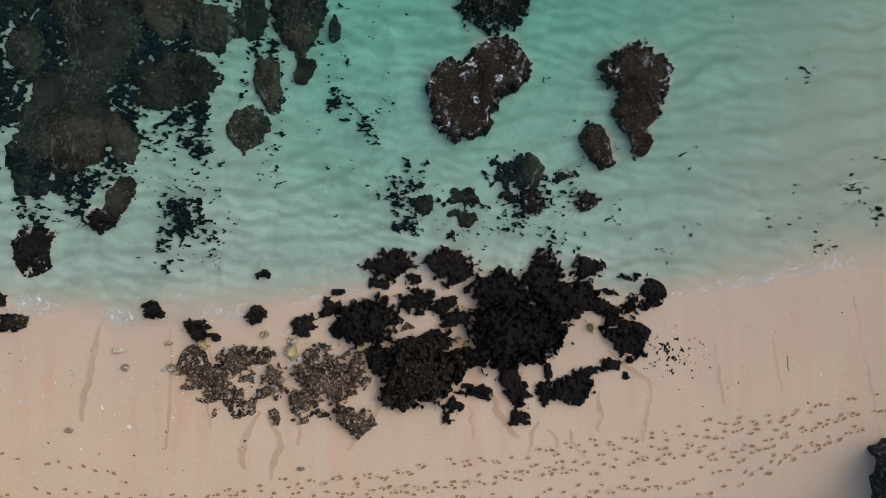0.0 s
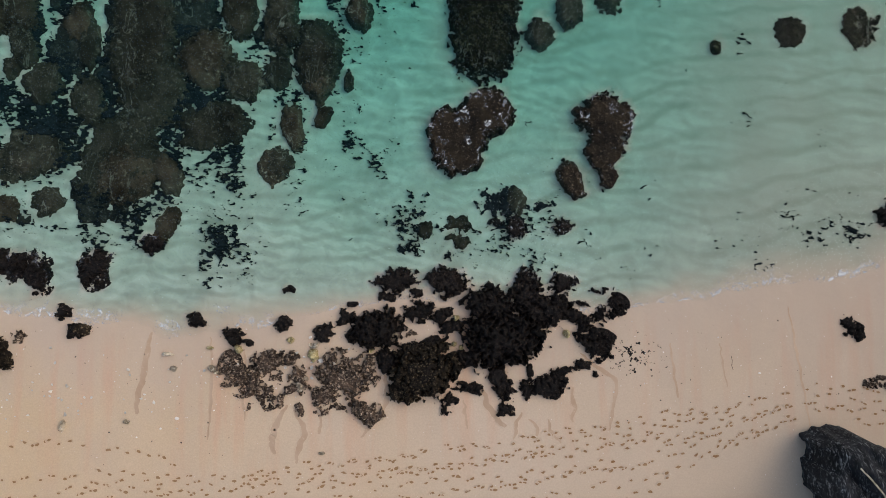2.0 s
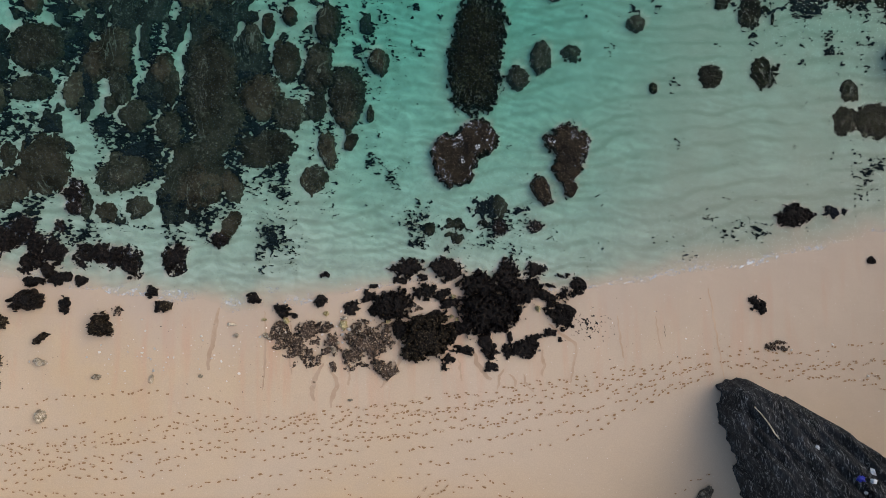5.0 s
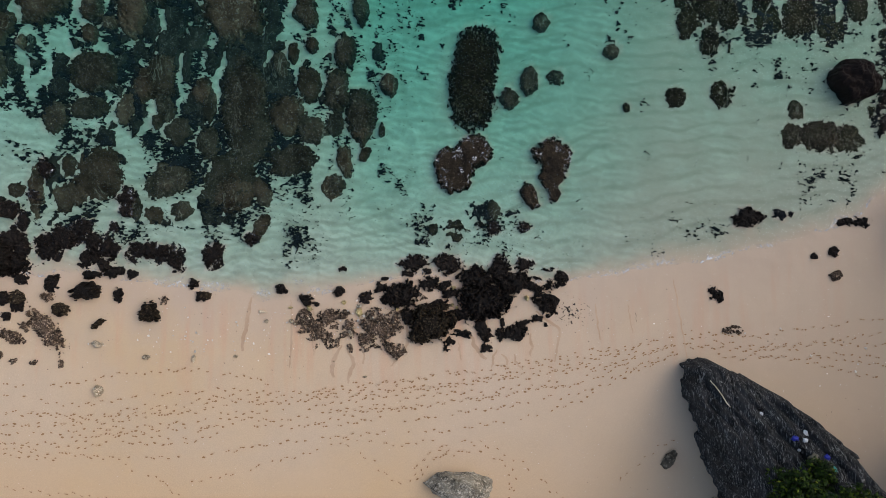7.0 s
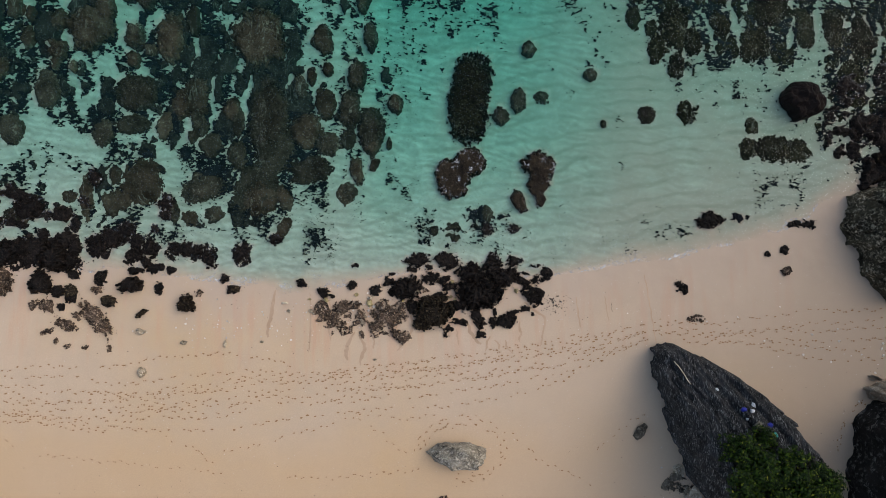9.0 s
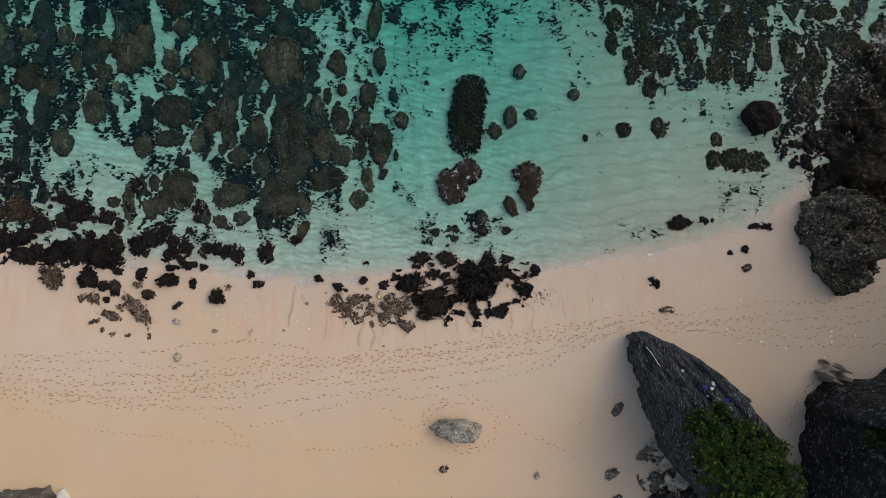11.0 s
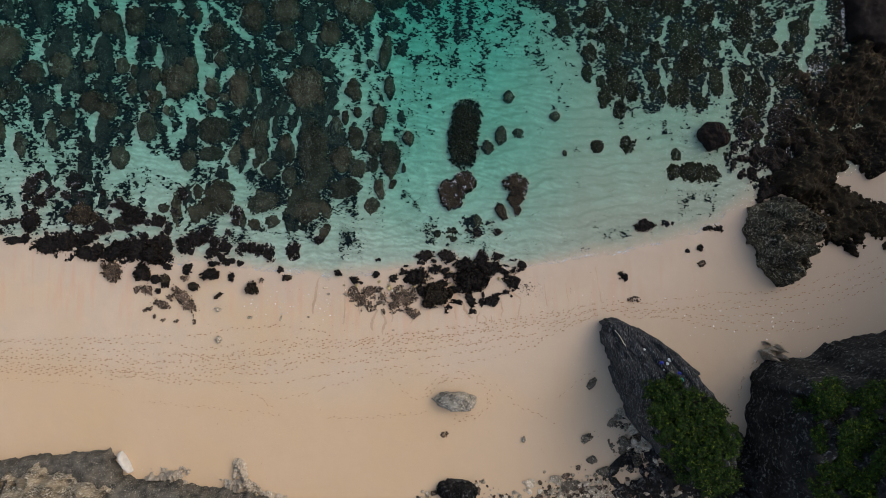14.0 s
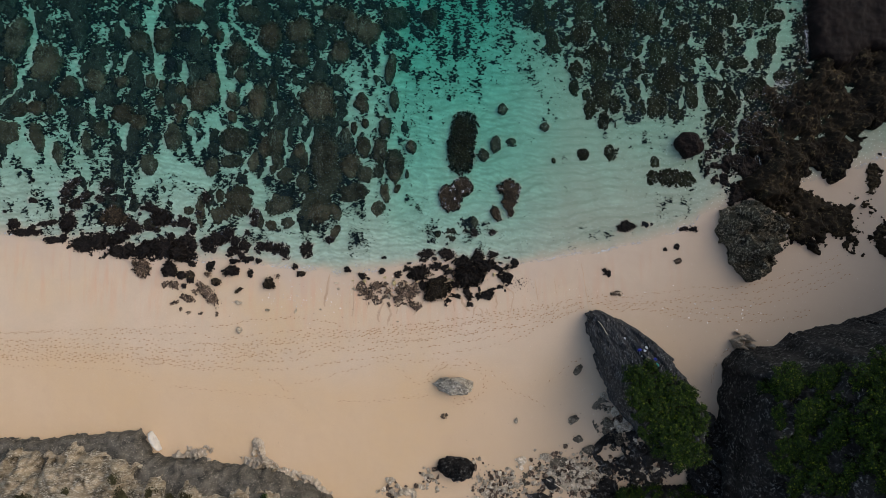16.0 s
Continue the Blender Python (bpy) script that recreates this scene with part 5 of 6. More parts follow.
slab(22.11, -22.69, 2.14, 2.51, 20, 1.3, CLIFF, "dark angular boulder among the rubble")
slab(22.75, -21.19, 1.88, 2.14, 40, 1.2, CLIFF, "dark angular boulder among the rubble")
slab(-6.16, -25.25, 1.51, 0.88, 10, 0.5)
pale(-3.97, -26.65, 2.51, 1.00, -10, 0.3, 0.7)
chalk(-27.19, -22.45, 4.40, 2.26, -10, 0.45, 0.5)
chalk(-20.40, -21.98, 1.63, 2.76, 0, 0.45, 0.3)
chalk(-19.97, -23.43, 4.65, 1.51, -15, 0.5, 0.5)
chalk(-15.58, -25.14, 6.91, 1.63, -24, 0.45, 0.5)
tagged(blob("chalky_rock", -31.6, -20.75, 0.45, 2.3, 30, 1.3, 0.05, SHELL, 0.05, 0.25, 0.1), "white chalky lip of bare limestone at the slope corner", "rock")
chalk(32.60, -10.56, 2.51, 1.88, -30, 1.6, 0.6)
chalk(36.93, -11.58, 3.14, 0.75, 20, 1.5, 0.3)


fringe(20.54, -23.62, 9.42, 7.54, 20, 0.5, CLIFF, 0.5, 0.35, "dark broken ground between the rubble stones")
fringe(13.94, -24.85, 10.68, 4.40, 0, 0.06, SLAB, 0.3, 0.2, "broken grey ground between the rubble stones")
fringe(18.23, -19.53, 3.14, 5.65, 30, 0.2, SLAB, 0.3, 0.2, "broken grey ground between the rubble stones")


# dark rocks in the gap, which also stand in for its deep shadow
def dark_boulder(x, y, lx, ly, rot=0, h=1.8, rag=0.2, label="dark limestone boulder wedged between the cliffs"):
    return tagged(blob("dark_boulder", x, y, lx, ly, rot, h, rag, CLIFF, 0.08), label, "boulder", "dark boulders")


dark_boulder(28.07, -24.92, 3.77, 4.15, 0, 2.4)
dark_boulder(23.35, -26.84, 8.16, 2.14, 0, 2.2, 0.3)
dark_boulder(30.38, -26.62, 5.02, 4.40, 0, 3.0)
dark_boulder(29.78, -21.79, 3.39, 4.77, 10, 3.0)
dark_boulder(17.07, -27.19, 3.77, 1.88, 0, 1.2, 0.4)
dark_boulder(28.41, -18.95, 2.14, 2.51, 0, 1.6)


# ---- rubble below the cliff: stones of a few shapes ----
STONES = [stone_mesh(k) for k in range(9)]
FRAGMENTS = [stone_mesh(k, SHELL) for k in range(20, 25)]


PEBBLES = []


def scatter_stones(name, label, group, n, cx, cy, lx, ly, rot, lo, hi, seed, least=0.0, shapes=None):
    shapes = shapes or STONES
    r = random.Random(seed)
    c, s = math.cos(radians(rot)), math.sin(radians(rot))
    for i in range(n):
        u, v = lx / 2 * r.gauss(0, 0.45), ly / 2 * r.gauss(0, 0.45)
        x, y = cx + c * u - s * v, cy + s * u + c * v
        size = lo + (hi - lo) * r.random() ** 2.2
        m = pose(x, y, float(ground(x, y)) + 0.12 * size, r.uniform(-20, 20), r.uniform(-20, 20), r.uniform(0, 360)) @ Matrix.Diagonal((size * r.uniform(0.8, 1.4), size, size, 1))
        k = r.randrange(len(shapes))
        if size > least:
            ob = new(name, shapes[k])
            ob.matrix_world = m
            tagged(ob, label, "stone", group)
        else:
            PEBBLES.append((k, m))


def rubble(x, y, lx, ly, rot, n, lo, hi, seed):
    scatter_stones("rubble_stone", "pale angular stone in the rubble below the cliff", "rubble stones", n, x, y, lx, ly, rot, lo, hi, seed, 0.6)


rubble(13.94, -24.85, 9.42, 5.02, 0, 760, 0.15, 0.75, 1)
rubble(5.77, -26.06, 6.91, 3.77, 0, 420, 0.14, 0.65, 2)
rubble(-1.77, -25.40, 3.14, 3.77, 0, 35, 0.25, 0.8, 3)
rubble(-6.17, -26.32, 3.77, 2.51, 0, 30, 0.25, 0.7, 4)
rubble(2.64, -23.54, 3.77, 2.51, 0, 14, 0.25, 0.8, 5)
rubble(18.99, -18.91, 2.51, 5.02, 30, 70, 0.3, 1.1, 6)
rubble(22.10, -24.57, 5.02, 4.40, 0, 150, 0.25, 0.9, 7)


def join_pebbles():
    """The smaller rubble as one mesh."""
    verts, faces, mats = [], [], []
    for k, m in PEBBLES:
        base = len(verts)
        verts += [m @ v.co for v in STONES[k].vertices]
        faces += [[base + i for i in p.vertices] for p in STONES[k].polygons]
        mats += [0 if k % 3 else 1] * len(STONES[k].polygons)
    me = bpy.data.meshes.new("rubble")
    me.from_pydata(verts, [], faces)
    me.materials.append(PALE)
    me.materials.append(CRUST)
    me.polygons.foreach_set("material_index", mats)
    tagged(new("rubble", me), "small pale rubble scattered below the cliff", "rubble", kind="stuff")


join_pebbles()


def shells(x, y, lx, ly, rot, n, lo, hi, seed):
    scatter_stones("coral_fragment", "small white piece of dead coral on the sand", "coral fragments", n, x, y, lx, ly, rot, lo, hi, seed, 0.0, FRAGMENTS)


shells(-11.21, -5.02, 10.50, 4.20, 0, 60, 0.05, 0.17, 21)
shells(-5.54, -4.18, 6.30, 2.52, 0, 50, 0.06, 0.22, 22)
shells(9.79, -4.18, 10.50, 4.20, 0, 30, 0.04, 0.10, 23)
shells(-17.08, -5.55, 11.25, 4.50, 0, 40, 0.08, 0.22, 24)
shells(29.09, -7.65, 18.84, 7.54, 0, 40, 0.08, 0.25, 25)
shells(22.77, -16.41, 12.56, 12.56, 0, 20, 0.08, 0.2, 26)


# ---- dark scraps of wrack blown over the sand ----
def scraps(x, y, lx, ly, rot, n, seed):
    r = np.random.RandomState(seed)
    px, py = x + lx * (r.rand(n) - 0.5), y + ly * (r.rand(n) - 0.5)
    a, size = r.rand(n) * 6.3, 0.010 + 0.03 * r.rand(n) ** 3
    u, v = np.stack([np.cos(a), np.sin(a)], -1) * size[:, None] * 1.6, np.stack([-np.sin(a), np.cos(a)], -1) * size[:, None]
    c = np.stack([px, py], -1)
    ring = np.stack([c - u, c - v, c + u, c + v], 1)
    z = ground(px, py)
    low = np.concatenate([ring, np.repeat(z[:, None, None] - 0.01, 4, 1)], -1)
    high = np.concatenate([c[:, None] + (ring - c[:, None]) * 0.6, np.repeat((z + 0.02)[:, None, None], 4, 1)], -1)
    verts = np.concatenate([low, high], 1).reshape(-1, 3)
    one = np.array([(4, 5, 6, 7), (0, 1, 5, 4), (1, 2, 6, 5), (2, 3, 7, 6), (3, 0, 4, 7)])
    faces = (one[None] + 8 * np.arange(n)[:, None, None]).reshape(-1, 4)
    tagged(quad_mesh("wrack_scraps", verts, faces, DARKREEF, False), "small dark scraps of wrack scattered on the sand", "wrack", kind="stuff")


scraps(11.89, -4.18, 8.82, 5.04, 0, 45, 31)
scraps(-12.26, -5.02, 8.40, 5.04, 0, 30, 32)
scraps(-18.07, -19.98, 31.40, 8.79, 0, 80, 33)
scraps(25.94, -10.15, 18.84, 10.05, 0, 70, 34)
scraps(7.06, -18.85, 18.84, 10.05, 0, 60, 35)
scraps(-17.08, -5.55, 18.75, 6.00, 0, 60, 36)


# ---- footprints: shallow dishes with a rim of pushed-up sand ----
# damp sand colour, darkened to carry the shade inside each hollow
DAMP_SHADE = rock_material("damp_shaded_sand", (0.235, 0.128, 0.056), (0.305, 0.186, 0.095), (0.41, 0.275, 0.16), 0.6, 3.0, 0.9, depth=0.02)
prints_v, prints_f, prints_m = [], [], []
feet = random.Random(5)


def dent(x, y, c, s, length, width, g, deep):
    """One trodden hollow: damp in the middle, darkened there for its shade, with a low uneven rim."""
    base = len(prints_v)
    n = 8
    for rl, z in ((0.78, 0.0), (1.05, 0.011 * deep), (1.5, -0.03)):
        for k in range(n):
            w = 2 * math.pi * k / n
            j = feet.uniform(0.6, 1.35)
            u, v = 0.5 * length * rl * math.cos(w) * j, 0.5 * width * rl * math.sin(w) * j
            prints_v.append((x + c * u - s * v, y + s * u + c * v, g + z))
    for ring in range(2):
        for k in range(n):
            o = base + ring * n
            prints_f.append((o + k, o + (k + 1) % n, o + n + (k + 1) % n, o + n + k))
            prints_m.append(0)
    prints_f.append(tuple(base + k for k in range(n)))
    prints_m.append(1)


def footprint(x, y, heading, size):
    a = heading + feet.uniform(-0.35, 0.35)
    c, s = math.cos(a), math.sin(a)
    g = float(ground(x, y)) + 0.014
    deep = feet.uniform(0.5, 1.5)
    gap = size * feet.uniform(0.25, 0.35)
    dent(x + c * gap, y + s * gap, c, s, size * feet.uniform(0.65, 0.95), size * 0.44, g, deep)
    if feet.random() < 0.4:
        dent(x - c * gap, y - s * gap, c, s, size * feet.uniform(0.4, 0.65), size * 0.38, g, deep)


def trail(points, passes=1, spread=0.5, size=0.3, step=0.52):
    """Footprints along a line through the points; passes: how many went that way."""
    pts = [Vector(p) for p in points]
    for k in range(passes):
        shift = (k - (passes - 1) / 2) * spread * 1.5 + feet.gauss(0, 0.15 * spread)
        along, side = feet.random() * step, 1
        for a, b in zip(pts, pts[1:]):
            d = b - a
            n = Vector((-d.y, d.x)).normalized()
            while along < d.length:
                p = a + d.normalized() * along + n * (shift + 0.2 * vnoise(np.array([along * 0.3 + a.x]), np.array([k * 7.7]), 4)[0] + 0.07 * side + feet.uniform(-0.03, 0.03))
                if feet.random() < 0.86:
                    footprint(p.x, p.y, math.atan2(d.y, d.x), size * feet.uniform(0.85, 1.2))
                along += step * feet.uniform(0.8, 1.2)
                side = -side
            along -= d.length


trail([(-50.00, -8.90), (-33.63, -8.77), (-29.35, -8.26), (-25.92, -8.47), (-23.35, -8.26), (-20.77, -7.74), (-16.49, -7.48), (-13.06, -8.04), (-11.34, -8.68)], 1, 0.2, 0.3)
trail([(-50.00, -9.45), (-33.63, -9.54), (-29.35, -9.63), (-22.92, -10.19), (-19.49, -9.63), (-15.20, -9.33), (-9.63, -9.33), (-5.77, -8.90), (-0.03, -8.26)], 2, 0.35, 0.3)
trail([(-50.00, -10.22), (-33.63, -10.61), (-27.20, -10.83), (-20.77, -10.61), (-15.63, -9.80), (-9.63, -9.46), (-3.63, -8.90), (-0.03, -8.26), (4.95, -7.48), (9.23, -6.80), (12.66, -6.37), (15.23, -5.77)], 2, 0.45, 0.3)
trail([(-50.00, -10.84), (-33.63, -11.47), (-29.35, -11.77), (-25.06, -11.47), (-20.77, -11.04), (-15.63, -10.83), (-10.49, -10.79), (-7.91, -10.40), (-3.63, -9.63), (-0.03, -9.11), (4.95, -8.60), (9.23, -8.00), (11.80, -7.06), (14.80, -6.03)], 3, 0.4, 0.3)
trail([(-50.00, -11.30), (-33.63, -12.11), (-28.49, -12.63), (-25.49, -12.89), (-22.49, -12.11), (-16.49, -12.03), (-14.77, -11.47)], 2, 0.35, 0.3)
trail([(-50.00, -11.68), (-33.63, -12.63), (-28.92, -12.33), (-25.06, -12.97), (-20.77, -13.19), (-16.49, -13.27), (-13.06, -12.76), (-9.63, -12.33), (-6.20, -12.03), (-0.03, -11.51), (5.80, -10.61), (9.66, -9.20), (11.80, -7.83), (13.95, -6.63)], 1, 0.3, 0.3)
trail([(-8.34, -10.83), (-3.63, -10.40), (2.80, -9.80), (7.09, -9.11), (10.52, -8.26), (12.66, -7.18), (15.23, -6.20)], 2, 0.4, 0.3)
trail([(-16.49, -14.81), (-12.20, -14.04), (-7.91, -12.54), (-6.20, -12.20), (-3.63, -12.41), (-0.03, -11.77)], 1, 0.2, 0.26)
trail([(-50.00, -12.23), (-33.63, -13.40), (-31.06, -14.69), (-25.06, -15.33), (-20.77, -15.76), (-16.49, -16.40)], 1, 0.2, 0.22)
trail([(-21.20, -13.40), (-18.20, -14.69), (-17.13, -15.63)], 1, 0.2, 0.26)
trail([(-12.20, -16.83), (-7.91, -16.66), (-2.77, -16.40), (-1.70, -15.76)], 1, 0.2, 0.26)
trail([(-6.63, -12.54), (-4.48, -13.83), (-2.77, -14.90)], 1, 0.2, 0.24)
trail([(-2.00, -15.11), (-1.57, -13.83), (-0.41, -12.89), (1.94, -12.33), (4.00, -13.31), (4.43, -15.11), (2.89, -16.91), (0.66, -16.57)], 2, 0.3, 0.28)
trail([(-2.13, -14.90), (-1.14, -13.40), (0.23, -12.63)], 2, 0.25, 0.28)
trail([(4.52, -13.31), (6.66, -15.11), (9.23, -16.31), (11.16, -17.77)], 1, 0.2, 0.26)
trail([(10.73, -15.63), (11.80, -14.04), (13.52, -12.76), (15.23, -12.33)], 1, 0.2, 0.22)
trail([(15.66, -5.68), (17.80, -6.11), (19.95, -6.54), (22.09, -6.58), (26.38, -7.40), (30.66, -7.66), (34.95, -7.74), (40.09, -7.06)], 2, 0.45, 0.28)
trail([(16.09, -5.60), (19.95, -5.86), (24.23, -5.47), (28.52, -4.83), (33.58, -4.61), (39.24, -3.11), (43.52, -1.40)], 2, 0.5, 0.28)
trail([(19.95, -6.54), (26.38, -6.37), (33.58, -6.11), (39.24, -4.83), (44.38, -2.68)], 2, 0.45, 0.28)
trail([(33.58, -9.33), (31.52, -10.83), (29.81, -12.76), (29.16, -14.69)], 2, 0.2, 0.26)
trail([(-0.03, -8.26), (3.23, -7.91), (7.52, -7.48), (11.80, -6.88)], 2, 0.5, 0.3)
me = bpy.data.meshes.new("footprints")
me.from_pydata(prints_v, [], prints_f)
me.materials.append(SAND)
me.materials.append(DAMP_SHADE)
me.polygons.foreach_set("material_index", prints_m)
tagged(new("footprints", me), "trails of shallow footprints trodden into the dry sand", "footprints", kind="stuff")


# ---- runnels where water has drained off the rocks ----
RUNNEL = rock_material("runnel_sand", (0.41, 0.275, 0.175), (0.48, 0.345, 0.235), (0.52, 0.39, 0.275), 0.55, 0.8, 0.9, depth=0.03, tones=(0.97, 1.05))


def runnel(points, width):
    pts = [Vector(p) for p in points]
    fine = []
    for i in range(len(pts) - 1):
        p0, p1, p2, p3 = pts[max(i - 1, 0)], pts[i], pts[i + 1], pts[min(i + 2, len(pts) - 1)]
        for k in range(14):
            t = k / 14
            fine.append(Vector((0.10 * noise.noise((pts[0].x, 3 * t + 3 * i, 1)), 0)) + 0.5 * ((2 * p1) + (p2 - p0) * t + (2 * p0 - 5 * p1 + 4 * p2 - p3) * t * t + (3 * p1 - p0 - 3 * p2 + p3) * t ** 3))
    verts, faces, mats = [], [], []
    for i, p in enumerate(fine):
        d = fine[min(i + 1, len(fine) - 1)] - fine[max(i - 1, 0)]
        n = Vector((-d.y, d.x)).normalized()
        t = i / len(fine)
        w = width * 1.3 * math.sin(math.pi * (0.06 + 0.88 * t)) ** 0.7 * (1 + 0.5 * noise.noise((p.x * 3, p.y * 3, 3)))
        for k, z in ((-1, -0.012), (-0.72, 0.008), (-0.55, 0.006), (0.55, 0.006), (0.72, 0.008), (1, -0.012)):
            q = p + n * (w * 0.5 * (k + 0.15 * noise.noise((p.x * 6, p.y * 6, k))))
            verts.append((q.x, q.y, float(ground(q.x, q.y)) + z))
    for i in range(len(fine) - 1):
        for k in range(5):
            o = i * 6 + k
            faces.append((o, o + 1, o + 7, o + 6))
            mats.append(1 if k == 2 else 0)
    ob = mesh_object("sand_runnel", verts, faces, SAND)
    ob.data.materials.append(RUNNEL)
    ob.data.polygons.foreach_set("material_index", mats)
    tagged(ob, "shallow damp runnel washed into the sand", "runnel", kind="structure")


runnel([(-6.76, -5.96), (-7.22, -6.91), (-7.35, -7.54), (-7.22, -8.09)], 0.39)
runnel([(-6.49, -6.17), (-5.96, -6.95), (-6.17, -7.75), (-6.28, -8.48)], 0.32)
runnel([(-2.52, -4.70), (-2.35, -5.33), (-2.52, -6.28)], 0.32)
runnel([(-2.92, -6.66), (-3.23, -7.01), (-3.44, -7.37)], 0.22)
runnel([(1.76, -5.23), (2.06, -6.07), (2.44, -6.59), (2.81, -6.91)], 0.39)
runnel([(3.49, -6.28), (3.23, -6.80), (3.19, -7.48)], 0.18)
runnel([(3.80, -6.59), (4.12, -6.91), (4.14, -7.54)], 0.18)
runnel([(4.64, -6.59), (4.79, -7.12), (5.17, -7.64)], 0.18)
runnel([(6.11, -3.76), (6.85, -4.39), (7.64, -5.02), (7.48, -6.07), (7.27, -7.12)], 0.24)
runnel([(5.69, -5.23), (5.80, -6.07), (5.69, -6.74)], 0.22)
runnel([(-12.73, -2.81), (-12.94, -3.97), (-13.15, -5.23), (-13.36, -6.38)], 0.36)
runnel([(-10.16, -3.02), (-10.08, -4.18), (-10.04, -5.86), (-10.16, -7.54)], 0.17)
runnel([(-8.65, -3.55), (-8.61, -5.02), (-8.57, -6.70)], 0.18)
runnel([(10.04, -3.34), (10.16, -4.60), (10.33, -5.75)], 0.16)
runnel([(12.20, -3.34), (12.31, -4.18), (12.47, -5.27)], 0.1)
runnel([(15.20, -1.76), (15.46, -3.34), (15.71, -5.02), (15.98, -7.12)], 0.14)
runnel([(0.97, -5.75), (1.05, -6.38), (1.13, -7.01)], 0.14)
runnel([(-5.44, -6.17), (-5.25, -6.80), (-5.33, -7.22)], 0.18)


# ---- shrubs ----
BARK = rock_material("shrub_bark", (0.02, 0.014, 0.009), (0.05, 0.036, 0.024), (0.09, 0.07, 0.05), 0.6, 3.0, 0.95)


def shrub(x, y, z, rx, ry, h, leaves, seed, label="dense green shrub growing on dark rock", leaf=None):
    """Stems that fork from the root, and a crown of many small leaves in clumps."""
    r = np.random.RandomState(seed)
    root = tagged(new("shrub"), label, "shrub", "shrubs on the rocks")
    root.location = (x, y, z)
    n = max(8, leaves // 60)
    ang, rad = r.rand(n) * 2 * math.pi, np.sqrt(r.rand(n))
    cl = np.stack([rx * rad * np.cos(ang), ry * rad * np.sin(ang), h * (0.35 + 0.65 * (1 - rad ** 2)) * (0.7 + 0.5 * r.rand(n))], -1)
    bm = bmesh.new()
    for c in cl[:: max(1, n // 14)]:
        steps, last = 4, None
        for k in range(steps + 1):
            t = k / steps
            p = Vector((c[0] * t ** 1.4, c[1] * t ** 1.4, -0.4 + (c[2] + 0.4) * t))
            ring = [bm.verts.new(p + Vector((math.cos(a), math.sin(a), 0)) * (0.07 * (1.1 - t))) for a in (0, 2.1, 4.2)]
            if last:
                for i in range(3):
                    bm.faces.new((last[i], last[(i + 1) % 3], ring[(i + 1) % 3], ring[i]))
            last = ring
    me = bpy.data.meshes.new("stems")
    bm.to_mesh(me)
    bm.free()
    me.materials.append(BARK)
    stems = new("stems", me)
    stems.parent = root
    which = r.randint(0, n, leaves)
    d = r.normal(size=(leaves, 3))
    d /= np.linalg.norm(d, axis=1)[:, None]
    clump = 0.22 + 0.5 * r.rand(n) ** 2
    pos = cl[which] + d * (clump[which] * (0.45 + 0.55 * r.rand(leaves)))[:, None] * np.array([1, 1, 0.7])
    out = d + np.array([0, 0, 0.7]) + 0.5 * r.normal(size=(leaves, 3))
    out /= np.linalg.norm(out, axis=1)[:, None]
    t1 = np.cross(out, r.normal(size=(leaves, 3)))
    t1 /= np.linalg.norm(t1, axis=1)[:, None]
    t2 = np.cross(out, t1)
    L = (0.07 + 0.085 * r.rand(leaves))[:, None]
    quad = np.stack([pos - t1 * L, pos + t2 * L * 0.45 - out * L * 0.15, pos + t1 * L, pos - t2 * L * 0.45 - out * L * 0.15], 1).reshape(-1, 3)
    crown = quad_mesh("crown", quad, np.arange(leaves * 4).reshape(-1, 4), leaf or LEAF, False)
    crown.parent = root
    return root


def shrubs_on(crag, spots, seed, size=1.0, label="dense green shrub growing on dark rock", leaf=None):
    r = random.Random(seed)
    for x, y, rad in spots:
        k = r.uniform(0.85, 1.15)
        z = float(crag.height(np.array([x]), np.array([y]))[0]) - 0.15
        shrub(x, y, z, rad * k, rad * r.uniform(0.8, 1.2), r.uniform(0.9, 1.5) * size, int(1400 * rad * rad) + 200, r.randrange(9999), label, leaf)


shrubs_on(RIDGE, [(18.3, -12.7, 0.8), (18.4, -14.2, 1.0), (19.0, -15.8, 1.1), (19.8, -17.4, 1.2), (20.8, -19.3, 1.1), (19.2, -13.2, 1.0), (20.4, -12.0, 0.8), (20.2, -13.2, 1.1), (21.7, -13.2, 1.2), (23.0, -14.2, 1.1), (24.0, -16.0, 1.1), (21.6, -18.2, 1.2), (20.0, -15.6, 0.9), (20.6, -15.0, 1.4), (22.3, -15.2, 1.5), (21.2, -16.8, 1.6), (23.0, -17.2, 1.6), (22.4, -19.2, 1.6), (23.8, -19.4, 1.3), (19.2, -13.6, 0.6), (18.9, -12.2, 0.5)], 3)
spread = random.Random(8)
east_spots = []
while len(east_spots) < 190:
    x, y = spread.uniform(30.6, 44), spread.uniform(-26, -9.0)
    back = EAST.edge(np.array([x]), np.array([y]))[0]
    if back > 0.6 + 1.4 * spread.random() and fbm(np.array([x / 3.0]), np.array([y / 3.0]), 55, 2)[0] > -0.45:
        east_spots.append((x, y, spread.uniform(0.6, 1.3)))
shrubs_on(EAST, east_spots, 9, 0.7)
shrubs_on(SOUTH, [(-18.5, -25.8, 0.4), (-18.2, -26.5, 0.5), (-45.5, -26.8, 0.7), (-47.0, -26.6, 0.6)], 14, 0.5)
scrub = [(spread.uniform(-48, -14), spread.uniform(-27.5, -23.4), spread.uniform(0.25, 0.6)) for k in range(22)]
shrubs_on(SOUTH, [p for p in scrub if SOUTH.edge(np.array([p[0]]), np.array([p[1]]))[0] > 0.9], 15, 0.35, "low dry scrub on the weathered slope", DRYLEAF)


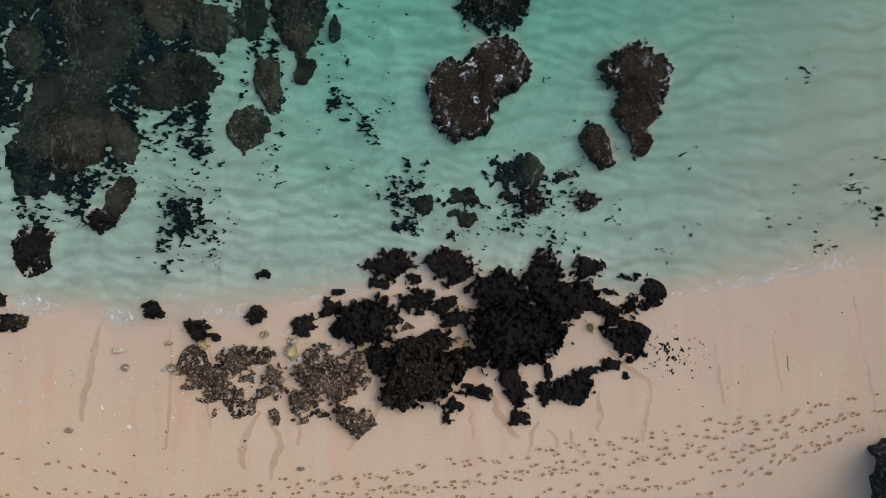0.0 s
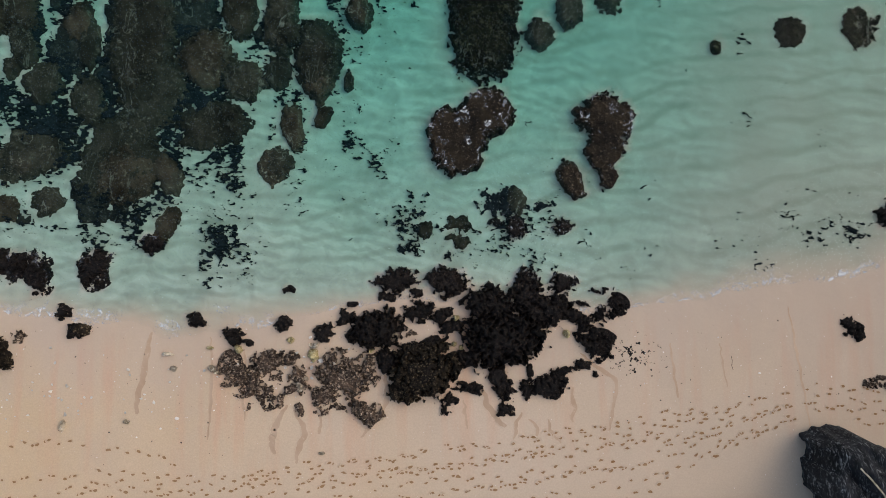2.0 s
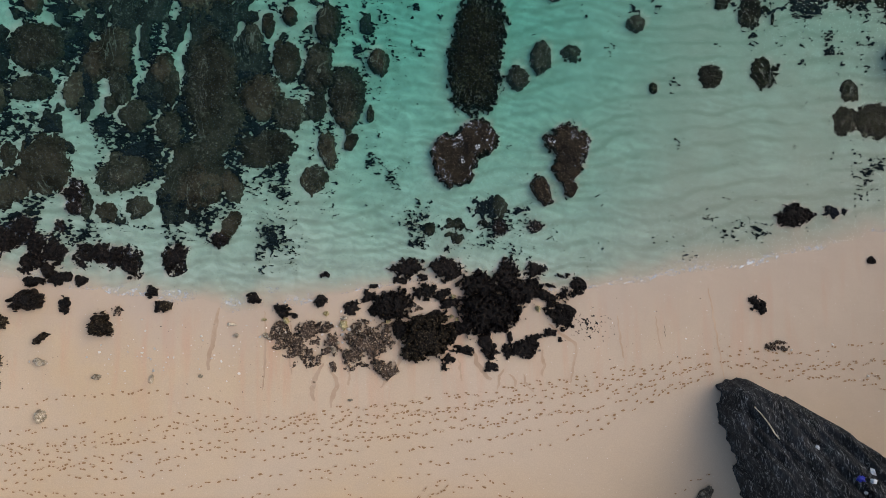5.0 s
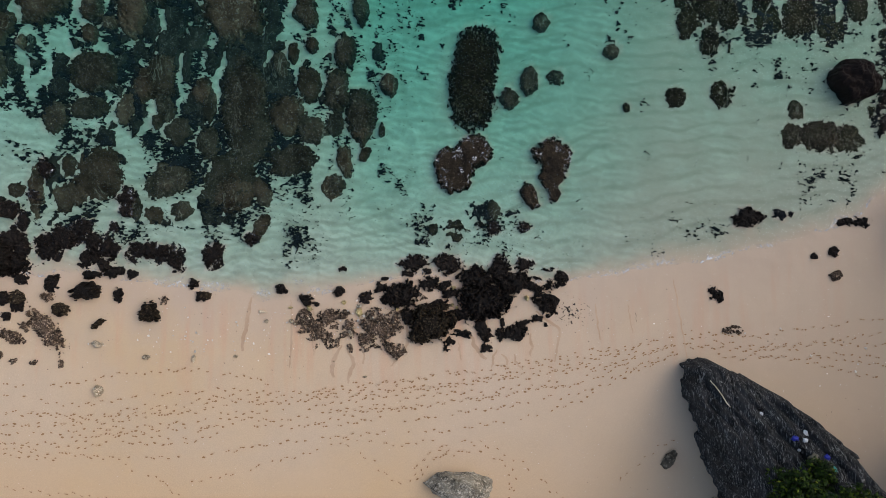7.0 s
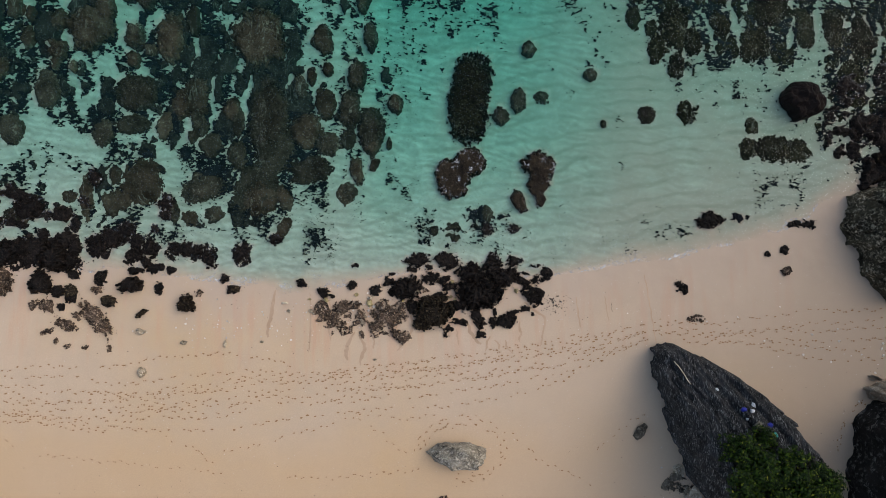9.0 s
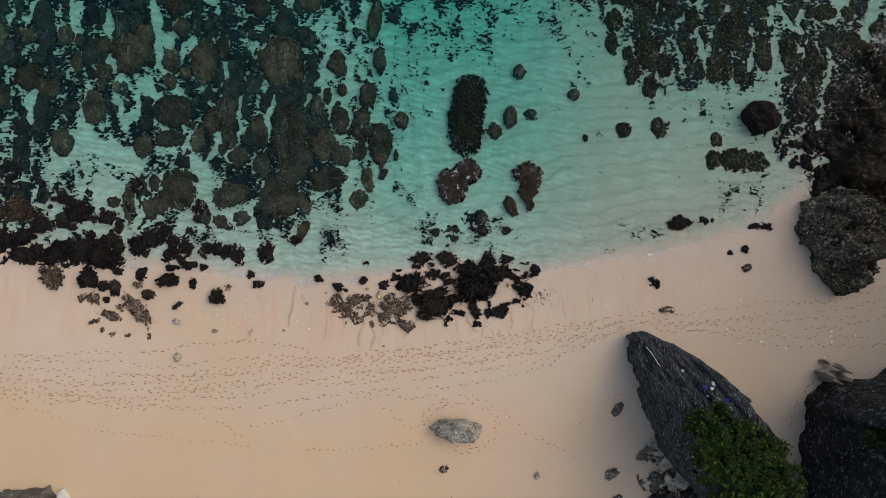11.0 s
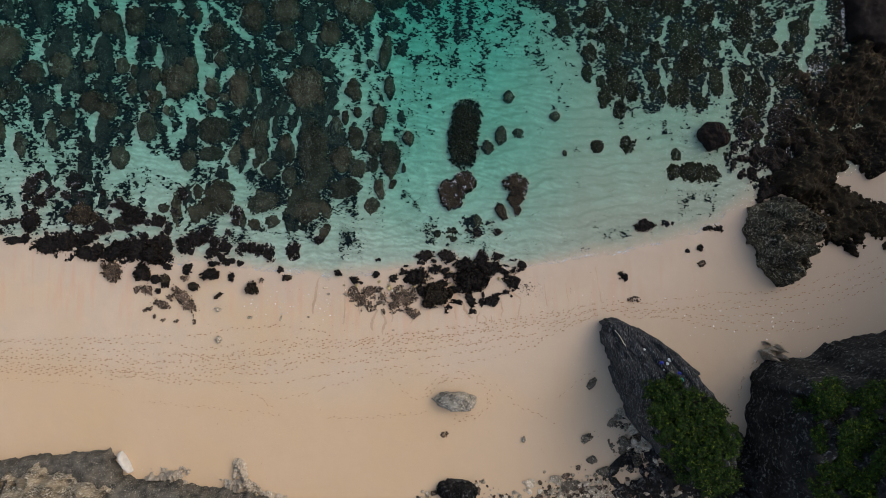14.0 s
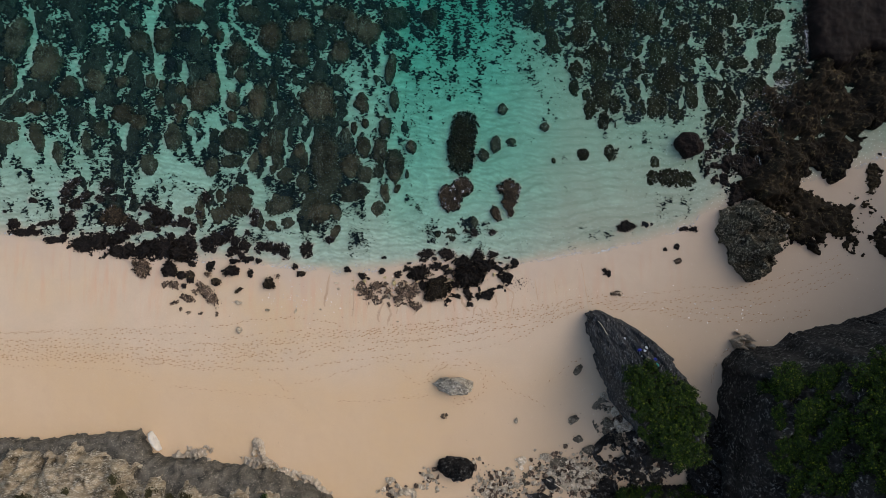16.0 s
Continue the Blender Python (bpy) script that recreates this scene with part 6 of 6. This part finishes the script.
for x, y, rad in ((19.4, -26.7, 1.0), (20.9, -27.0, 1.2), (22.4, -26.7, 1.1), (24.0, -27.1, 1.2), (25.8, -26.8, 1.1), (27.4, -27.0, 1.2)):
    shrub(x, y, float(ground(x, y)) + 0.3, rad, rad, 2.0, 2200, int(10 * x), "dark green shrub growing between the rocks of the gap")


# ---- small finds: things washed up on the rock, twigs on the sand ----
def plastic(name, colour, rough=0.5):
    m, nt, b = material(name)
    nt.links.new(mix(nt, noise_node(nt, 6, 4, 0.6, position(nt)), colour, tuple(0.6 * c for c in colour)), b.inputs["Base Color"])
    b.inputs["Roughness"].default_value = rough
    return m


WHITE, BLUE, TEAL, TAN = (plastic(n, c) for n, c in (("white_plastic", (0.7, 0.72, 0.74)), ("blue_plastic", (0.01, 0.02, 0.30)), ("teal_cloth", (0.0, 0.22, 0.20)), ("tan_fibre", (0.10, 0.09, 0.06))))


def litter(name, label, x, y, lx, ly, h, mat, seed):
    bm = bmesh.new()
    bmesh.ops.create_icosphere(bm, subdivisions=3, radius=0.5)
    for v in bm.verts:
        k = 1 + 0.6 * noise.noise(v.co * 4 + Vector((seed, 0, 0)))
        v.co = Vector((v.co.x * lx * k * 0.75, v.co.y * ly * k * 0.75, v.co.z * h * k))
    me = bpy.data.meshes.new(name)
    bm.to_mesh(me)
    bm.free()
    me.polygons.foreach_set("use_smooth", np.ones(len(me.polygons), bool))
    me.materials.append(mat)
    ob = new(name, me)
    ob.location = (x, y, float(RIDGE.height(np.array([x]), np.array([y]))[0]) + 0.3 * h)
    tagged(ob, label, "litter", "washed-up litter")


litter("plastic_drum", "white plastic drum lying on the dark rock", 20.45, -10.15, 0.38, 0.5, 0.3, WHITE, 1)
litter("plastic_scrap", "white plastic scrap lying on the dark rock", 20.1, -10.35, 0.35, 0.3, 0.2, WHITE, 2)
litter("plastic_scrap", "white plastic scrap lying on the dark rock", 18.6, -9.4, 0.3, 0.35, 0.15, WHITE, 3)
litter("plastic_scrap", "white plastic scrap lying on the dark rock", 19.8, -10.9, 0.25, 0.25, 0.15, WHITE, 4)
litter("plastic_crate", "dark blue plastic scrap lying on the rock", 19.6, -10.3, 0.5, 0.4, 0.25, BLUE, 5)
litter("plastic_crate", "dark blue plastic scrap lying on the rock", 20.9, -11.1, 0.5, 0.4, 0.25, BLUE, 6)
litter("cloth_bundle", "teal cloth bundle lying on the rock", 20.8, -11.6, 0.6, 0.5, 0.25, TEAL, 7)
litter("fibre_basket", "round tan basket lying on the rock", 20.2, -11.2, 0.8, 0.75, 0.3, TAN, 8)


def twig(name, label, points, thick, mat, surface):
    cu = bpy.data.curves.new(name, "CURVE")
    cu.dimensions, cu.bevel_depth, cu.bevel_resolution = "3D", thick, 1
    sp = cu.splines.new("POLY")
    sp.points.add(len(points) - 1)
    for p, (x, y) in zip(sp.points, points):
        p.co = (x, y, surface(x, y) + thick * 0.7, 1)
        p.radius = 1.0
    cu.materials.append(mat)
    tmp = bpy.data.objects.new(name, cu)
    me = bpy.data.meshes.new_from_object(tmp)
    bpy.data.objects.remove(tmp)
    return tagged(new(name, me), label, "driftwood")


twig("stick", "bleached curved stick lying on the dark rock", [(16.3, -7.75), (16.55, -8.1), (16.75, -8.5), (16.95, -8.95), (17.1, -9.15)], 0.035, PALE, lambda x, y: float(RIDGE.height(np.array([x]), np.array([y]))[0]) + 0.06)
sand_z = lambda x, y: float(ground(x, y))
twig("twig", "dark forked twig lying on the sand", [(12.68, -3.9), (12.72, -4.1), (12.68, -4.3), (12.74, -4.5)], 0.010, BARK, sand_z)
twig("pole", "thin pale pole lying over the rubble", [(10.92, -25.02), (12.05, -25.66), (13.05, -26.29)], 0.05, PALE, lambda x, y: sand_z(x, y) + 0.5)


# ---- the sea, which lies over all this ----
# where the swash leaves foam: x, y, width, length, strength
FOAM = [(1.8, 6.6, 1.7, 1.3, 1.0), (1.0, 5.3, 1.7, 1.7, 0.8), (8.3, 6.2, 0.7, 1.2, 1.0), (-1.3, -1.3, 1.9, 0.7, 0.7), (-15.2, -2.0, 2.7, 0.7, 0.9), (-11.9, -2.5, 1.9, 0.9, 0.8), (-9.7, -1.8, 1.3, 0.5, 0.9), (-3.0, -1.9, 0.8, 0.8, 0.6), (40.4, 23.3, 0.6, 7.5, 1.0), (35.1, 10.1, 2.5, 4.4, 0.8), (37.8, 18.2, 3.1, 1.6, 0.8)]
wx, wy = np.meshgrid(axis(-52, 52, 0.18, 2500), axis(-6, 32, 0.18, 2500))
deep = -ground(wx, wy)
sea = grid_mesh("water", wx, wy, np.zeros_like(wx), quads_of(deep > -0.05), WATER)
co = np.zeros(len(sea.data.vertices) * 3)
sea.data.vertices.foreach_get("co", co)
co = co.reshape(-1, 3)
j, i = np.round((co[:, 0] + 60) / RAS).astype(int), np.round((co[:, 1] + 6) / RAS).astype(int)
near = (i >= 0) & (j >= 0) & (i < bed_top.shape[0]) & (j < bed_top.shape[1])
under = ground(co[:, 0], co[:, 1])
under[near] = bed_top[i[near], j[near]]
sea.data.attributes.new("depth", "FLOAT", "POINT").data.foreach_set("value", np.clip(-under, 0, 5).astype(np.float32))
sea.data.attributes.new("bed", "FLOAT", "POINT").data.foreach_set("value", np.clip(-ground(co[:, 0], co[:, 1]), 0, 5).astype(np.float32))
foam = np.zeros(len(co))
for x, y, lx, ly, k in FOAM:
    r = np.hypot((co[:, 0] - x) / (0.5 * lx), (co[:, 1] - y) / (0.5 * ly))
    foam = np.maximum(foam, k * smooth(1.25, 0.35, r))
sea.data.attributes.new("foam", "FLOAT", "POINT").data.foreach_set("value", foam.astype(np.float32))
tagged(sea, "clear turquoise sea water, calm and shallow over sand", "water", kind="structure")
